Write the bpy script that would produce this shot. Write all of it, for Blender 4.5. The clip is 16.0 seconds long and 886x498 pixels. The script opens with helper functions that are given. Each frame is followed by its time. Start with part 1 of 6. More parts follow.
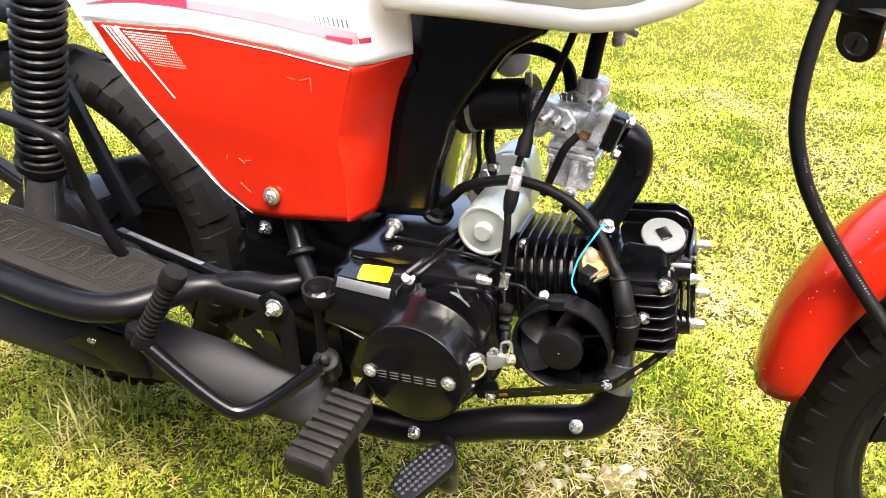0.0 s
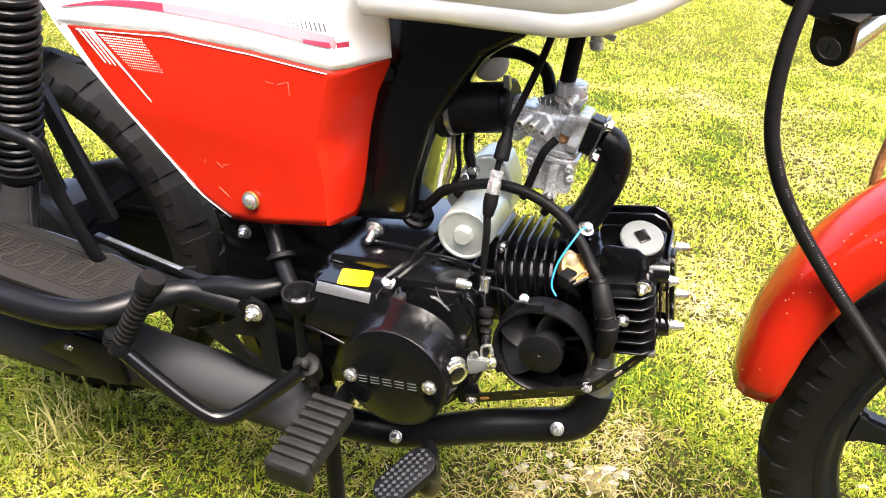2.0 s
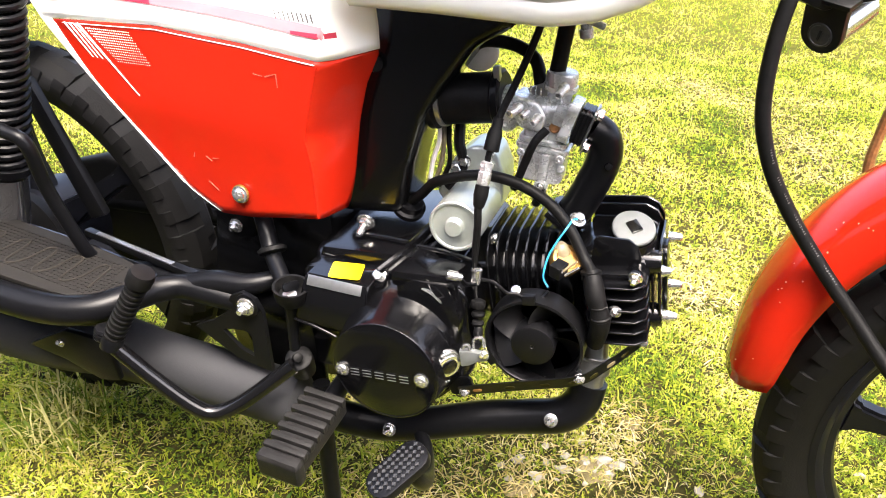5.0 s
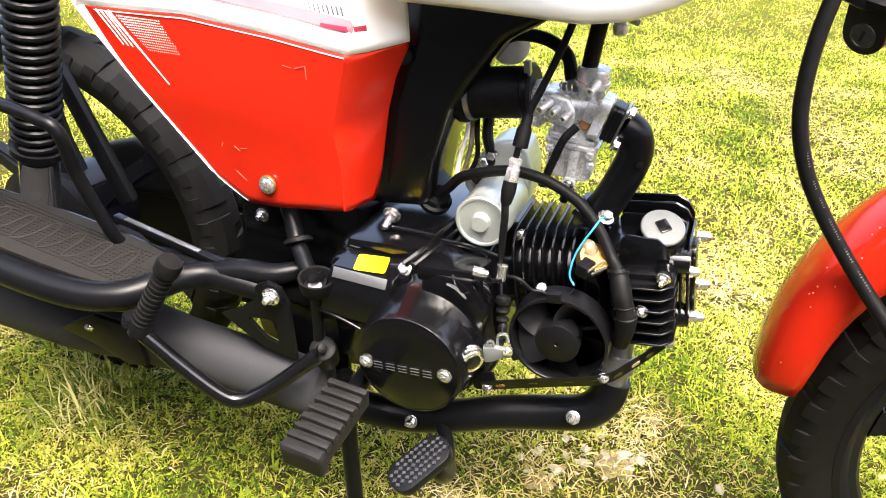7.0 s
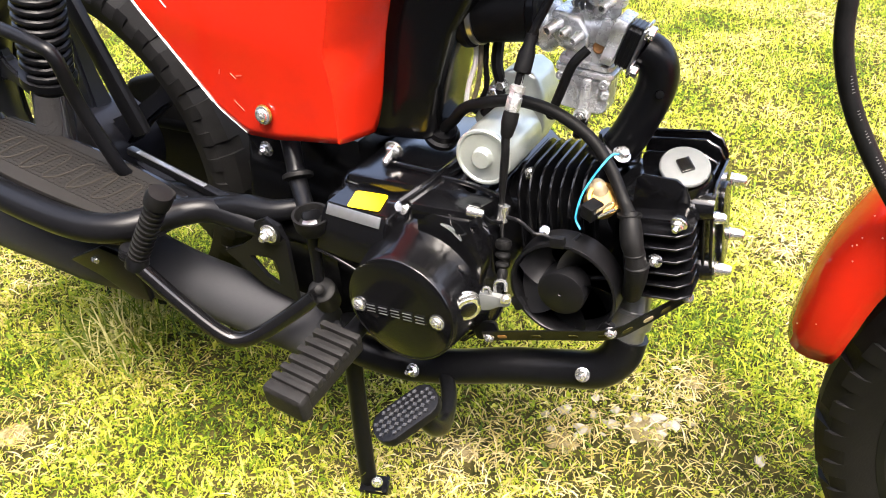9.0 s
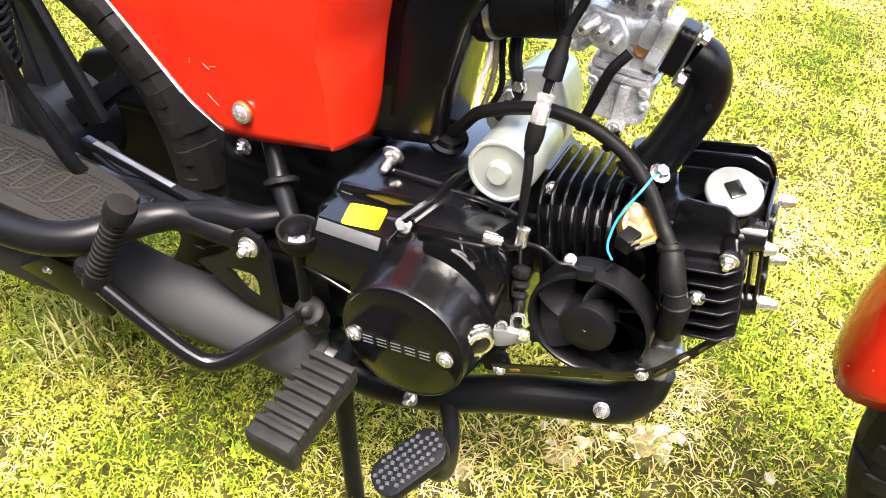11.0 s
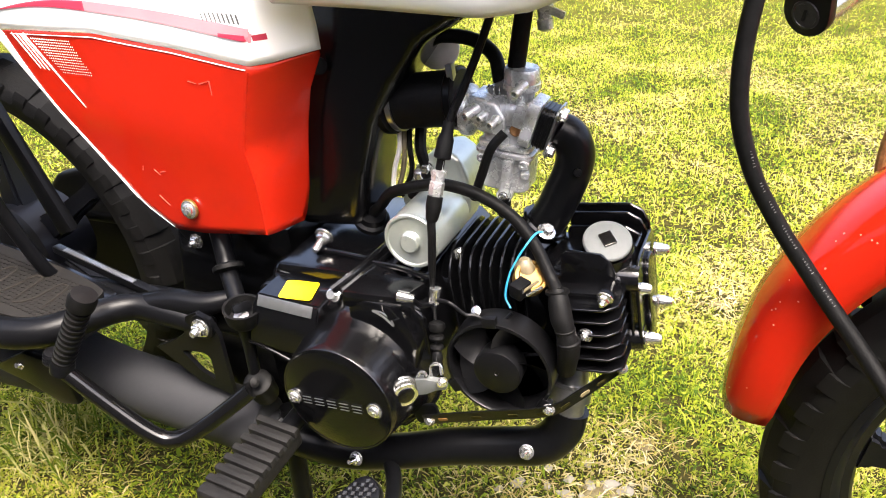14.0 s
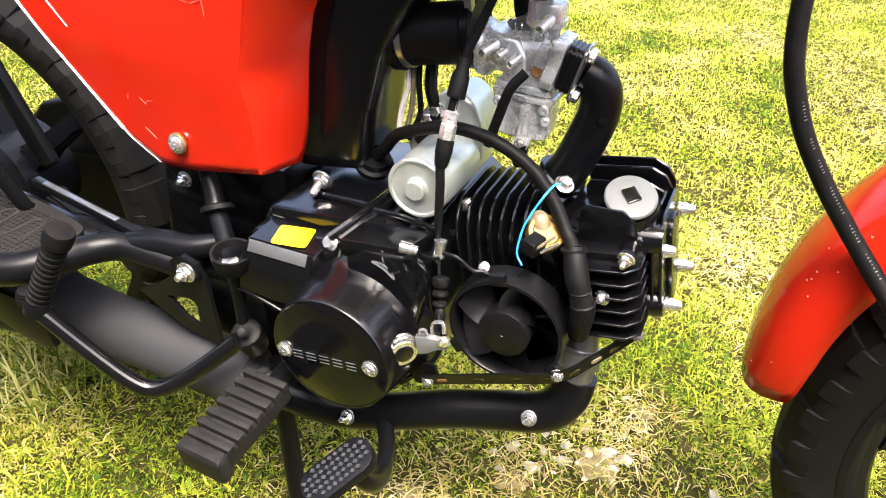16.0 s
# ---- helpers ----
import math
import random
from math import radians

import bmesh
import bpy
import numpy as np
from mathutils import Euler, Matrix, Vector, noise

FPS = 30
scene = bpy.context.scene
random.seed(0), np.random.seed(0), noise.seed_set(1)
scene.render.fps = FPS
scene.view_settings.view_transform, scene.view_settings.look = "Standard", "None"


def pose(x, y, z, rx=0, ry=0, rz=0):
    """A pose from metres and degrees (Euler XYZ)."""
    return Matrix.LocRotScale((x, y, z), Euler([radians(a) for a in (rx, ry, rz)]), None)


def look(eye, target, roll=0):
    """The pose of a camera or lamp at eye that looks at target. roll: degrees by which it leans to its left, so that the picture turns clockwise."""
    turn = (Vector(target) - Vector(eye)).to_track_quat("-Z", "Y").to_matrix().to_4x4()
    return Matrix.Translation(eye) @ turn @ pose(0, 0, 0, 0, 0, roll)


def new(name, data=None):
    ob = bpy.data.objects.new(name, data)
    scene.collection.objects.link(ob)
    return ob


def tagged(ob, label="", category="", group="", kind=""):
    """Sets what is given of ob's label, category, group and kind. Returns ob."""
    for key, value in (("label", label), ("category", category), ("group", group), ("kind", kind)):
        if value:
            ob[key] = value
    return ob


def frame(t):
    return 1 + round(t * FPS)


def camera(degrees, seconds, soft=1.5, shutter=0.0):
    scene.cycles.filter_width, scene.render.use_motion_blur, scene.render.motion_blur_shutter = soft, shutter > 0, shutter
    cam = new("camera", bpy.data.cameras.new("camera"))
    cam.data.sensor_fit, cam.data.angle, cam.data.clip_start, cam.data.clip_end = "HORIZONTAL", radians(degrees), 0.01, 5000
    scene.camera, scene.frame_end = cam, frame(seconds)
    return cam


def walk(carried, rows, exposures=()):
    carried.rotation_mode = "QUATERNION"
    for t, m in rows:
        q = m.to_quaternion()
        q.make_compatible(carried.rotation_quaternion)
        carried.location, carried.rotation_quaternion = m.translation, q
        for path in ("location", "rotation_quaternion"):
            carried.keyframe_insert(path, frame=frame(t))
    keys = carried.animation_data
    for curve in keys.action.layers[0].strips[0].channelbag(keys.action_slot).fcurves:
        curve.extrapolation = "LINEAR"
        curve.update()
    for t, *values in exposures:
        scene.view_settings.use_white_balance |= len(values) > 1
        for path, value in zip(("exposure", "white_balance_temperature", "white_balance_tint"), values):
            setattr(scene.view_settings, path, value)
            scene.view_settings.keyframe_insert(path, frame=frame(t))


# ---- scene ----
cam = camera(63.06, 16.0, soft=1.0)
# seconds, eye x y z in metres, turn rx ry rz in degrees
PATH = [
    (0, 0.2417, -0.6550, 0.7612, 61.06, -1.54, 21.49),
    (0.5, 0.2411, -0.6534, 0.7637, 61.36, -1.87, 21.82),
    (1, 0.2415, -0.6556, 0.7637, 61.54, -1.95, 21.51),
    (1.5, 0.2397, -0.6535, 0.7613, 60.96, -2.21, 21.71),
    (2, 0.2453, -0.6511, 0.7642, 61.10, -1.81, 20.28),
    (2.5, 0.2489, -0.6507, 0.7652, 60.92, -1.58, 20.19),
    (3, 0.2471, -0.6494, 0.7637, 61.24, -1.63, 20.43),
    (3.5, 0.2490, -0.6494, 0.7649, 61.64, -1.47, 20.56),
    (4, 0.2491, -0.6490, 0.7645, 61.38, -1.28, 20.76),
    (4.5, 0.2504, -0.6448, 0.7632, 61.12, -0.86, 20.57),
    (4.7, 0.2525, -0.6449, 0.7627, 60.81, -1.06, 20.21),
    (6.8, 0.2371, -0.6431, 0.7694, 59.24, -2.32, 20.61),
    (7, 0.2439, -0.6387, 0.7723, 58.95, -1.56, 22.02),
    (7.5, 0.2423, -0.6512, 0.7658, 58.05, -1.62, 23.94),
    (8, 0.2668, -0.6390, 0.7667, 58.74, -0.02, 27.28),
    (8.5, 0.3017, -0.6042, 0.7634, 57.31, 0.09, 29.82),
    (9, 0.2988, -0.5719, 0.7327, 55.32, 0.58, 28.40),
    (9.5, 0.2714, -0.5440, 0.7399, 53.44, -1.17, 26.79),
    (9.7, 0.2541, -0.5429, 0.7429, 53.65, -1.97, 26.84),
    (11.8, 0.2216, -0.4815, 0.7220, 50.92, -0.84, 25.88),
    (12, 0.2486, -0.5012, 0.7209, 53.40, -1.08, 22.94),
    (12.5, 0.2868, -0.5257, 0.7282, 55.88, -0.73, 19.71),
    (13, 0.2942, -0.5195, 0.7219, 55.88, 0.59, 21.66),
    (13.5, 0.3136, -0.5462, 0.7440, 59.97, 1.66, 22.20),
    (14, 0.3137, -0.5529, 0.7481, 60.13, 1.65, 23.60),
    (14.5, 0.2904, -0.5525, 0.7466, 59.81, -0.92, 23.42),
    (15, 0.2793, -0.5293, 0.7296, 56.45, -0.21, 24.48),
    (15.5, 0.2894, -0.5263, 0.7125, 56.02, -0.94, 24.48),
    (16, 0.2893, -0.5219, 0.7189, 56.75, -0.75, 24.64),
]
EXPOSURE = 3.25
walk(cam, [(t, pose(x, y, z, rx, ry, rz)) for t, x, y, z, rx, ry, rz in PATH], [(t, EXPOSURE + e) for t, e in ((0, 0.06), (9.7, 0.06), (11.7, 0.48), (12.1, 0.42), (12.6, 0.14), (13.2, 0.03), (13.6, -0.18), (14.6, -0.22), (15.2, -0.08), (16.0, 0.03))])

# ---- daylight: bright hazy sky with a veiled sun ----
SUN_ELEVATION, SUN_TURN = 68.0, 135.0
world = bpy.data.worlds.new("sky")
scene.world = world
world.use_nodes = True
wn = world.node_tree.nodes
sky = wn.new("ShaderNodeTexSky")
sky.sky_type, sky.sun_disc = "NISHITA", False
sky.sun_elevation, sky.sun_rotation = radians(SUN_ELEVATION), radians(SUN_TURN)
sky.air_density, sky.dust_density, sky.ozone_density = 0.6, 7.0, 0.6
world.node_tree.links.new(sky.outputs[0], wn["Background"].inputs[0])
wn["Background"].inputs[1].default_value = 0.15
sun = new("sun", bpy.data.lights.new("sun", "SUN"))
sun.data.energy, sun.data.angle, sun.data.color = 0.9, radians(30), (1.0, 0.95, 0.86)
az, el = radians(SUN_TURN), radians(SUN_ELEVATION)
sun.matrix_world = look((math.sin(az) * math.cos(el) * 5, math.cos(az) * math.cos(el) * 5, math.sin(el) * 5), (0, 0, 0))
scene.view_settings.exposure = EXPOSURE

# ---- materials ----
def shader(name, base, rough=0.5, metal=0.0, dark=None, scale=60.0, mix=0.35, bump=0.0, bump_scale=400.0, coat=0.0, dirt=None, dirt_at=0.6, dirt_scale=9.0, rough_to=None, detail=4.0, spec=0.5):
    """A surface with colour variation at two scales (fine grain and wide dirt) and fine relief."""
    m = bpy.data.materials.new(name)
    m.use_nodes = True
    n, l = m.node_tree.nodes, m.node_tree.links
    b = n["Principled BSDF"]
    b.inputs["Roughness"].default_value, b.inputs["Metallic"].default_value = rough, metal
    b.inputs["Specular IOR Level"].default_value = spec
    b.inputs["Coat Weight"].default_value, b.inputs["Coat Roughness"].default_value = coat, 0.06
    at = n.new("ShaderNodeTexCoord")
    fine = n.new("ShaderNodeTexNoise")
    fine.inputs["Scale"].default_value, fine.inputs["Detail"].default_value = scale, detail
    l.new(at.outputs["Object"], fine.inputs["Vector"])
    colour = n.new("ShaderNodeMix")
    colour.data_type = "RGBA"
    ramp = n.new("ShaderNodeMapRange")
    ramp.inputs["From Min"].default_value, ramp.inputs["From Max"].default_value = 0.35, 0.7
    ramp.inputs["To Max"].default_value = mix
    l.new(fine.outputs["Fac"], ramp.inputs["Value"])
    l.new(ramp.outputs[0], colour.inputs["Factor"])
    dark = dark or tuple(c * 0.6 for c in base)
    colour.inputs["A"].default_value, colour.inputs["B"].default_value = (*base, 1), (*dark, 1)
    last = colour.outputs["Result"]
    if dirt:
        wide = n.new("ShaderNodeTexNoise")
        wide.inputs["Scale"].default_value, wide.inputs["Detail"].default_value, wide.inputs["Roughness"].default_value = dirt_scale, 8.0, 0.65
        l.new(at.outputs["Object"], wide.inputs["Vector"])
        step = n.new("ShaderNodeMapRange")
        step.inputs["From Min"].default_value, step.inputs["From Max"].default_value = dirt_at - 0.12, dirt_at + 0.16
        step.inputs["To Max"].default_value = 0.8
        l.new(wide.outputs["Fac"], step.inputs["Value"])
        over = n.new("ShaderNodeMix")
        over.data_type = "RGBA"
        over.inputs["B"].default_value = (*dirt, 1)
        l.new(step.outputs[0], over.inputs["Factor"])
        l.new(last, over.inputs["A"])
        last = over.outputs["Result"]
        r = n.new("ShaderNodeMapRange")
        r.inputs["To Min"].default_value, r.inputs["To Max"].default_value = rough, rough_to or min(1.0, rough + 0.3)
        l.new(step.outputs[0], r.inputs["Value"])
        l.new(r.outputs[0], b.inputs["Roughness"])
    l.new(last, b.inputs["Base Color"])
    if bump:
        grain = n.new("ShaderNodeTexNoise")
        grain.inputs["Scale"].default_value, grain.inputs["Detail"].default_value = bump_scale, 3.0
        l.new(at.outputs["Object"], grain.inputs["Vector"])
        relief = n.new("ShaderNodeBump")
        relief.inputs["Strength"].default_value, relief.inputs["Distance"].default_value = bump, 0.001
        l.new(grain.outputs["Fac"], relief.inputs["Height"])
        l.new(relief.outputs[0], b.inputs["Normal"])
    return m


def leafy(name, colours, rough=0.55):
    """Leaf surface whose colour goes from blade to blade."""
    m = bpy.data.materials.new(name)
    m.use_nodes = True
    n, l = m.node_tree.nodes, m.node_tree.links
    b = n["Principled BSDF"]
    geo = n.new("ShaderNodeNewGeometry")
    ramp = n.new("ShaderNodeValToRGB")
    e = ramp.color_ramp.elements
    while len(e) < len(colours):
        e.new(0.5)
    for k, (at, c) in enumerate(colours):
        e[k].position, e[k].color = at, (*c, 1)
    where = n.new("ShaderNodeTexCoord")
    patch = n.new("ShaderNodeTexNoise")
    patch.inputs["Scale"].default_value, patch.inputs["Detail"].default_value = 4.5, 5.0
    l.new(where.outputs["Object"], patch.inputs["Vector"])
    swing = n.new("ShaderNodeMath")
    swing.operation = "MULTIPLY_ADD"
    swing.inputs[1].default_value, swing.inputs[2].default_value = 2.8, -1.36
    l.new(patch.outputs["Fac"], swing.inputs[0])
    add = n.new("ShaderNodeMath")
    add.operation, add.use_clamp = "ADD", True
    l.new(geo.outputs["Random Per Island"], add.inputs[0])
    l.new(swing.outputs[0], add.inputs[1])
    l.new(add.outputs[0], ramp.inputs["Fac"])
    l.new(ramp.outputs[0], b.inputs["Base Color"])
    b.inputs["Roughness"].default_value, b.inputs["Specular IOR Level"].default_value = rough, 0.15
    soft = n.new("ShaderNodeBsdfTranslucent")
    l.new(ramp.outputs[0], soft.inputs["Color"])
    both = n.new("ShaderNodeMixShader")
    both.inputs[0].default_value = 0.5
    l.new(b.outputs[0], both.inputs[1])
    l.new(soft.outputs[0], both.inputs[2])
    l.new(both.outputs[0], n["Material Output"].inputs["Surface"])
    return m


RED = shader("red_paint", (0.29, 0.0105, 0.0035), 0.10, dark=(0.33, 0.012, 0.004), scale=25, mix=0.25, coat=0.0, bump=0.03, bump_scale=90, dirt=(0.23, 0.010, 0.004), dirt_at=0.62, dirt_scale=9, spec=0.16)
WHITE = shader("white_paint", (0.86, 0.855, 0.83), 0.25, dark=(0.82, 0.81, 0.77), scale=12, mix=0.3, coat=0.4, bump=0.02, bump_scale=60)
CASE = shader("black_engine_paint", (0.0016, 0.0016, 0.002), 0.17, dark=(0.004, 0.004, 0.004), scale=120, mix=0.3, bump=0.08, bump_scale=500, dirt=(0.018, 0.017, 0.015), dirt_at=0.74, dirt_scale=22, spec=0.42)
GLOSS = shader("black_gloss_enamel", (0.002, 0.002, 0.0023), 0.15, dark=(0.004, 0.004, 0.004), scale=80, mix=0.3, coat=0.1, bump=0.05, bump_scale=250, dirt=(0.015, 0.014, 0.012), dirt_at=0.78, dirt_scale=16, spec=0.32)
SATIN = shader("black_satin_steel", (0.0022, 0.0023, 0.0028), 0.28, dark=(0.005, 0.005, 0.0055), scale=150, mix=0.4, bump=0.10, bump_scale=900, dirt=(0.02, 0.018, 0.015), dirt_at=0.76, dirt_scale=18, spec=0.11)
MUFFLER = shader("black_heatproof_paint", (0.018, 0.0185, 0.0205), 0.58, dark=(0.024, 0.024, 0.026), scale=200, mix=0.4, bump=0.12, bump_scale=1200, dirt=(0.03, 0.027, 0.023), dirt_at=0.78, dirt_scale=20, spec=0.12)
RUBBER = shader("black_rubber", (0.0025, 0.0025, 0.0026), 0.5, dark=(0.007, 0.0067, 0.0065), scale=180, mix=0.5, bump=0.2, bump_scale=700, dirt=(0.018, 0.016, 0.013), dirt_at=0.74, dirt_scale=30, spec=0.09)
TYRE = shader("tyre_rubber", (0.0032, 0.0031, 0.003), 0.6, dark=(0.006, 0.0057, 0.0053), scale=90, mix=0.5, bump=0.25, bump_scale=500, dirt=(0.010, 0.009, 0.0075), dirt_at=0.72, dirt_scale=20, spec=0.12)
DUSTY = shader("dusty_brown_rubber", (0.0042, 0.0037, 0.0032), 0.7, dark=(0.0075, 0.0066, 0.0055), scale=110, mix=0.6, bump=0.25, bump_scale=600, dirt=(0.012, 0.0105, 0.0085), dirt_at=0.66, dirt_scale=35, spec=0.14)
PLASTIC = shader("black_plastic", (0.0022, 0.0022, 0.0027), 0.34, dark=(0.006, 0.006, 0.006), scale=200, mix=0.4, bump=0.05, bump_scale=800, dirt=(0.02, 0.0175, 0.015), dirt_at=0.78, dirt_scale=40, spec=0.22)
# The dark blotches also put crevice shade and reflection contrast into the colour.
ALLOY = shader("cast_aluminium", (0.62, 0.63, 0.63), 0.26, 0.55, dark=(0.24, 0.24, 0.235), scale=70, mix=0.6, bump=0.25, bump_scale=900, dirt=(0.09, 0.085, 0.07), dirt_at=0.60, dirt_scale=70)
PALE = shader("dull_painted_aluminium", (0.42, 0.45, 0.41), 0.30, 0.6, dark=(0.34, 0.37, 0.33), scale=140, mix=0.4, bump=0.10, bump_scale=700, dirt=(0.18, 0.17, 0.13), dirt_at=0.7, dirt_scale=50)
DULLCAP = shader("grey_cast_zinc", (0.10, 0.105, 0.105), 0.45, 0.3, dark=(0.08, 0.085, 0.083), scale=140, mix=0.5, bump=0.10, bump_scale=700, dirt=(0.10, 0.10, 0.09), dirt_at=0.7, dirt_scale=60)
SPINE = shader("black_frame_paint", (0.0018, 0.0018, 0.002), 0.2, dark=(0.004, 0.004, 0.004), scale=60, mix=0.3, bump=0.06, bump_scale=200, dirt=(0.007, 0.0065, 0.006), dirt_at=0.76, dirt_scale=12, spec=0.36)
CHROME = shader("zinc_plated_steel", (0.66, 0.655, 0.64), 0.2, 0.92, dark=(0.45, 0.44, 0.42), scale=300, mix=0.3, bump=0.05, bump_scale=900, dirt=(0.5, 0.45, 0.38), dirt_at=0.74, dirt_scale=120)
STEEL = shader("bare_steel_edge", (0.28, 0.28, 0.285), 0.3, 0.9, dark=(0.22, 0.22, 0.22), scale=220, mix=0.5, bump=0.05)
DARKCHROME = shader("dark_chrome", (0.42, 0.42, 0.43), 0.10, 0.95, dark=(0.22, 0.22, 0.23), scale=80, mix=0.5, bump=0.03, dirt=(0.05, 0.045, 0.04), dirt_at=0.84, dirt_scale=30)
BRASS = shader("brass", (0.20, 0.105, 0.02), 0.42, 0.6, dark=(0.11, 0.06, 0.012), scale=200, mix=0.6, bump=0.08)
RUST = shader("rusty_brass_screw", (0.28, 0.14, 0.05), 0.55, 0.5, dark=(0.12, 0.06, 0.02), scale=300, mix=0.7)
YELLOW = shader("yellow_sticker", (0.70, 0.50, 0.0), 0.4, dark=(0.62, 0.42, 0.0), scale=200, mix=0.3)
BLUE = shader("blue_wire_sheath", (0.03, 0.27, 0.46), 0.35, dark=(0.04, 0.3, 0.5), scale=100, mix=0.3)
PINK = shader("red_pink_stripe", (0.46, 0.035, 0.07), 0.3, dark=(0.42, 0.03, 0.06), scale=40, mix=0.4, coat=0.3)
PALEPINK = shader("faded_pink_stripe", (0.60, 0.22, 0.25), 0.3, dark=(0.60, 0.28, 0.30), scale=20, mix=0.5, coat=0.3)
DECAL = shader("white_decal", (0.80, 0.76, 0.70), 0.3, dark=(0.7, 0.62, 0.56), scale=60, mix=0.4, coat=0.3)
GREYMARK = shader("grey_marking", (0.09, 0.09, 0.088), 0.4, dark=(0.06, 0.06, 0.06), scale=120, mix=0.4)
BONE = shader("pale_plastic_connector", (0.17, 0.14, 0.085), 0.4, dark=(0.09, 0.065, 0.03), scale=160, mix=0.8, bump=0.1)
FELT = shader("clear_grey_filter", (0.56, 0.55, 0.48), 0.3, dark=(0.42, 0.40, 0.33), scale=90, mix=0.5, coat=0.3)
RIM = shader("black_alloy_wheel_paint", (0.003, 0.0033, 0.005), 0.34, dark=(0.006, 0.006, 0.0075), scale=90, mix=0.3, coat=0.0, bump=0.04, bump_scale=300, dirt=(0.018, 0.016, 0.014), dirt_at=0.7, dirt_scale=25, spec=0.2)
FLAP = shader("tan_faded_plastic", (0.16, 0.145, 0.11), 0.6, dark=(0.10, 0.09, 0.07), scale=30, mix=0.6, bump=0.1)
STONE = shader("pale_limestone", (0.23, 0.21, 0.16), 0.85, dark=(0.16, 0.14, 0.10), scale=90, mix=0.6, bump=0.5, bump_scale=260)
GRASS = leafy("grass_blades", ((0.0, (0.045, 0.085, 0.005)), (0.22, (0.13, 0.19, 0.009)), (0.5, (0.265, 0.31, 0.018)), (0.78, (0.36, 0.36, 0.045)), (1.0, (0.44, 0.37, 0.13))))
RENDERED = shader("unseen_wall_render", (0.10, 0.09, 0.08), 0.9, dark=(0.07, 0.065, 0.06), scale=8, mix=0.6, bump=0.4, bump_scale=60)
TUFT = leafy("long_grass_blades", ((0.0, (0.03, 0.06, 0.004)), (0.5, (0.095, 0.145, 0.010)), (0.85, (0.26, 0.28, 0.05)), (1.0, (0.46, 0.42, 0.18))))
STRAW = leafy("dry_grass", ((0.0, (0.28, 0.22, 0.06)), (0.4, (0.40, 0.32, 0.13)), (0.8, (0.52, 0.43, 0.22)), (1.0, (0.60, 0.52, 0.32))))
SOIL = shader("dark_soil_and_thatch", (0.036, 0.031, 0.009), 0.95, dark=(0.006, 0.007, 0.0015), scale=70, mix=1.0, bump=0.8, bump_scale=160, dirt=(0.10, 0.08, 0.03), dirt_at=0.68, dirt_scale=3.5, spec=0.03)
SAND = shader("dry_sandy_soil", (0.20, 0.16, 0.085), 0.95, dark=(0.08, 0.062, 0.025), scale=150, mix=1.0, bump=1.0, bump_scale=260, dirt=(0.05, 0.046, 0.012), dirt_at=0.55, dirt_scale=30, spec=0.05)
PEGRUBBER = shader("scuffed_grey_rubber", (0.006, 0.0058, 0.0056), 0.5, dark=(0.012, 0.0115, 0.011), scale=120, mix=0.6, bump=0.25, bump_scale=500, dirt=(0.022, 0.02, 0.017), dirt_at=0.72, dirt_scale=40, spec=0.1)
LUG = shader("worn_grey_steel", (0.045, 0.045, 0.045), 0.4, 0.6, dark=(0.02, 0.02, 0.02), scale=300, mix=0.5, bump=0.1)
DUST = shader("tan_dusty_rubber", (0.011, 0.009, 0.0065), 0.8, dark=(0.0065, 0.0055, 0.004), scale=200, mix=0.6, bump=0.2, spec=0.2)


def lawn_beyond(m, near, far, colour, shade):
    """Past the reach of the single blades the ground takes the colour of mown lawn, in mottled patches."""
    n, l = m.node_tree.nodes, m.node_tree.links
    b = n["Principled BSDF"]
    old = b.inputs["Base Color"].links[0].from_socket
    at = n.new("ShaderNodeTexCoord")
    reach = n.new("ShaderNodeVectorMath")
    reach.operation = "DISTANCE"
    reach.inputs[1].default_value = (0.0, 0.5, 0.0)
    l.new(at.outputs["Object"], reach.inputs[0])
    step = n.new("ShaderNodeMapRange")
    step.inputs["From Min"].default_value, step.inputs["From Max"].default_value = near, far
    l.new(reach.outputs["Value"], step.inputs["Value"])
    spots = n.new("ShaderNodeTexNoise")
    spots.inputs["Scale"].default_value, spots.inputs["Detail"].default_value, spots.inputs["Roughness"].default_value = 9.0, 12.0, 0.75
    l.new(at.outputs["Object"], spots.inputs["Vector"])
    tone = n.new("ShaderNodeMapRange")
    tone.inputs["From Min"].default_value, tone.inputs["From Max"].default_value = 0.35, 0.65
    l.new(spots.outputs["Fac"], tone.inputs["Value"])
    lawn = n.new("ShaderNodeMix")
    lawn.data_type = "RGBA"
    lawn.inputs["A"].default_value, lawn.inputs["B"].default_value = (*shade, 1), (*colour, 1)
    l.new(tone.outputs[0], lawn.inputs["Factor"])
    both = n.new("ShaderNodeMix")
    both.data_type = "RGBA"
    l.new(step.outputs[0], both.inputs["Factor"])
    l.new(old, both.inputs["A"])
    l.new(lawn.outputs["Result"], both.inputs["B"])
    l.new(both.outputs["Result"], b.inputs["Base Color"])


lawn_beyond(SOIL, 1.2, 3.2, (0.082, 0.080, 0.011), (0.026, 0.030, 0.0035))

# ---- building tools ----
def frame_of(axis):
    a = Vector(axis).normalized()
    s = a.cross(Vector((0, 0, 1)) if abs(a.z) < 0.9 else Vector((1, 0, 0))).normalized()
    return a, s, a.cross(s)


def mesh_of(name, bm, material, smooth=35):
    bmesh.ops.recalc_face_normals(bm, faces=bm.faces)
    me = bpy.data.meshes.new(name)
    bm.to_mesh(me)
    bm.free()
    me.materials.append(material)
    if smooth:
        me.shade_smooth()
        me.set_sharp_from_angle(angle=radians(smooth))
    return me


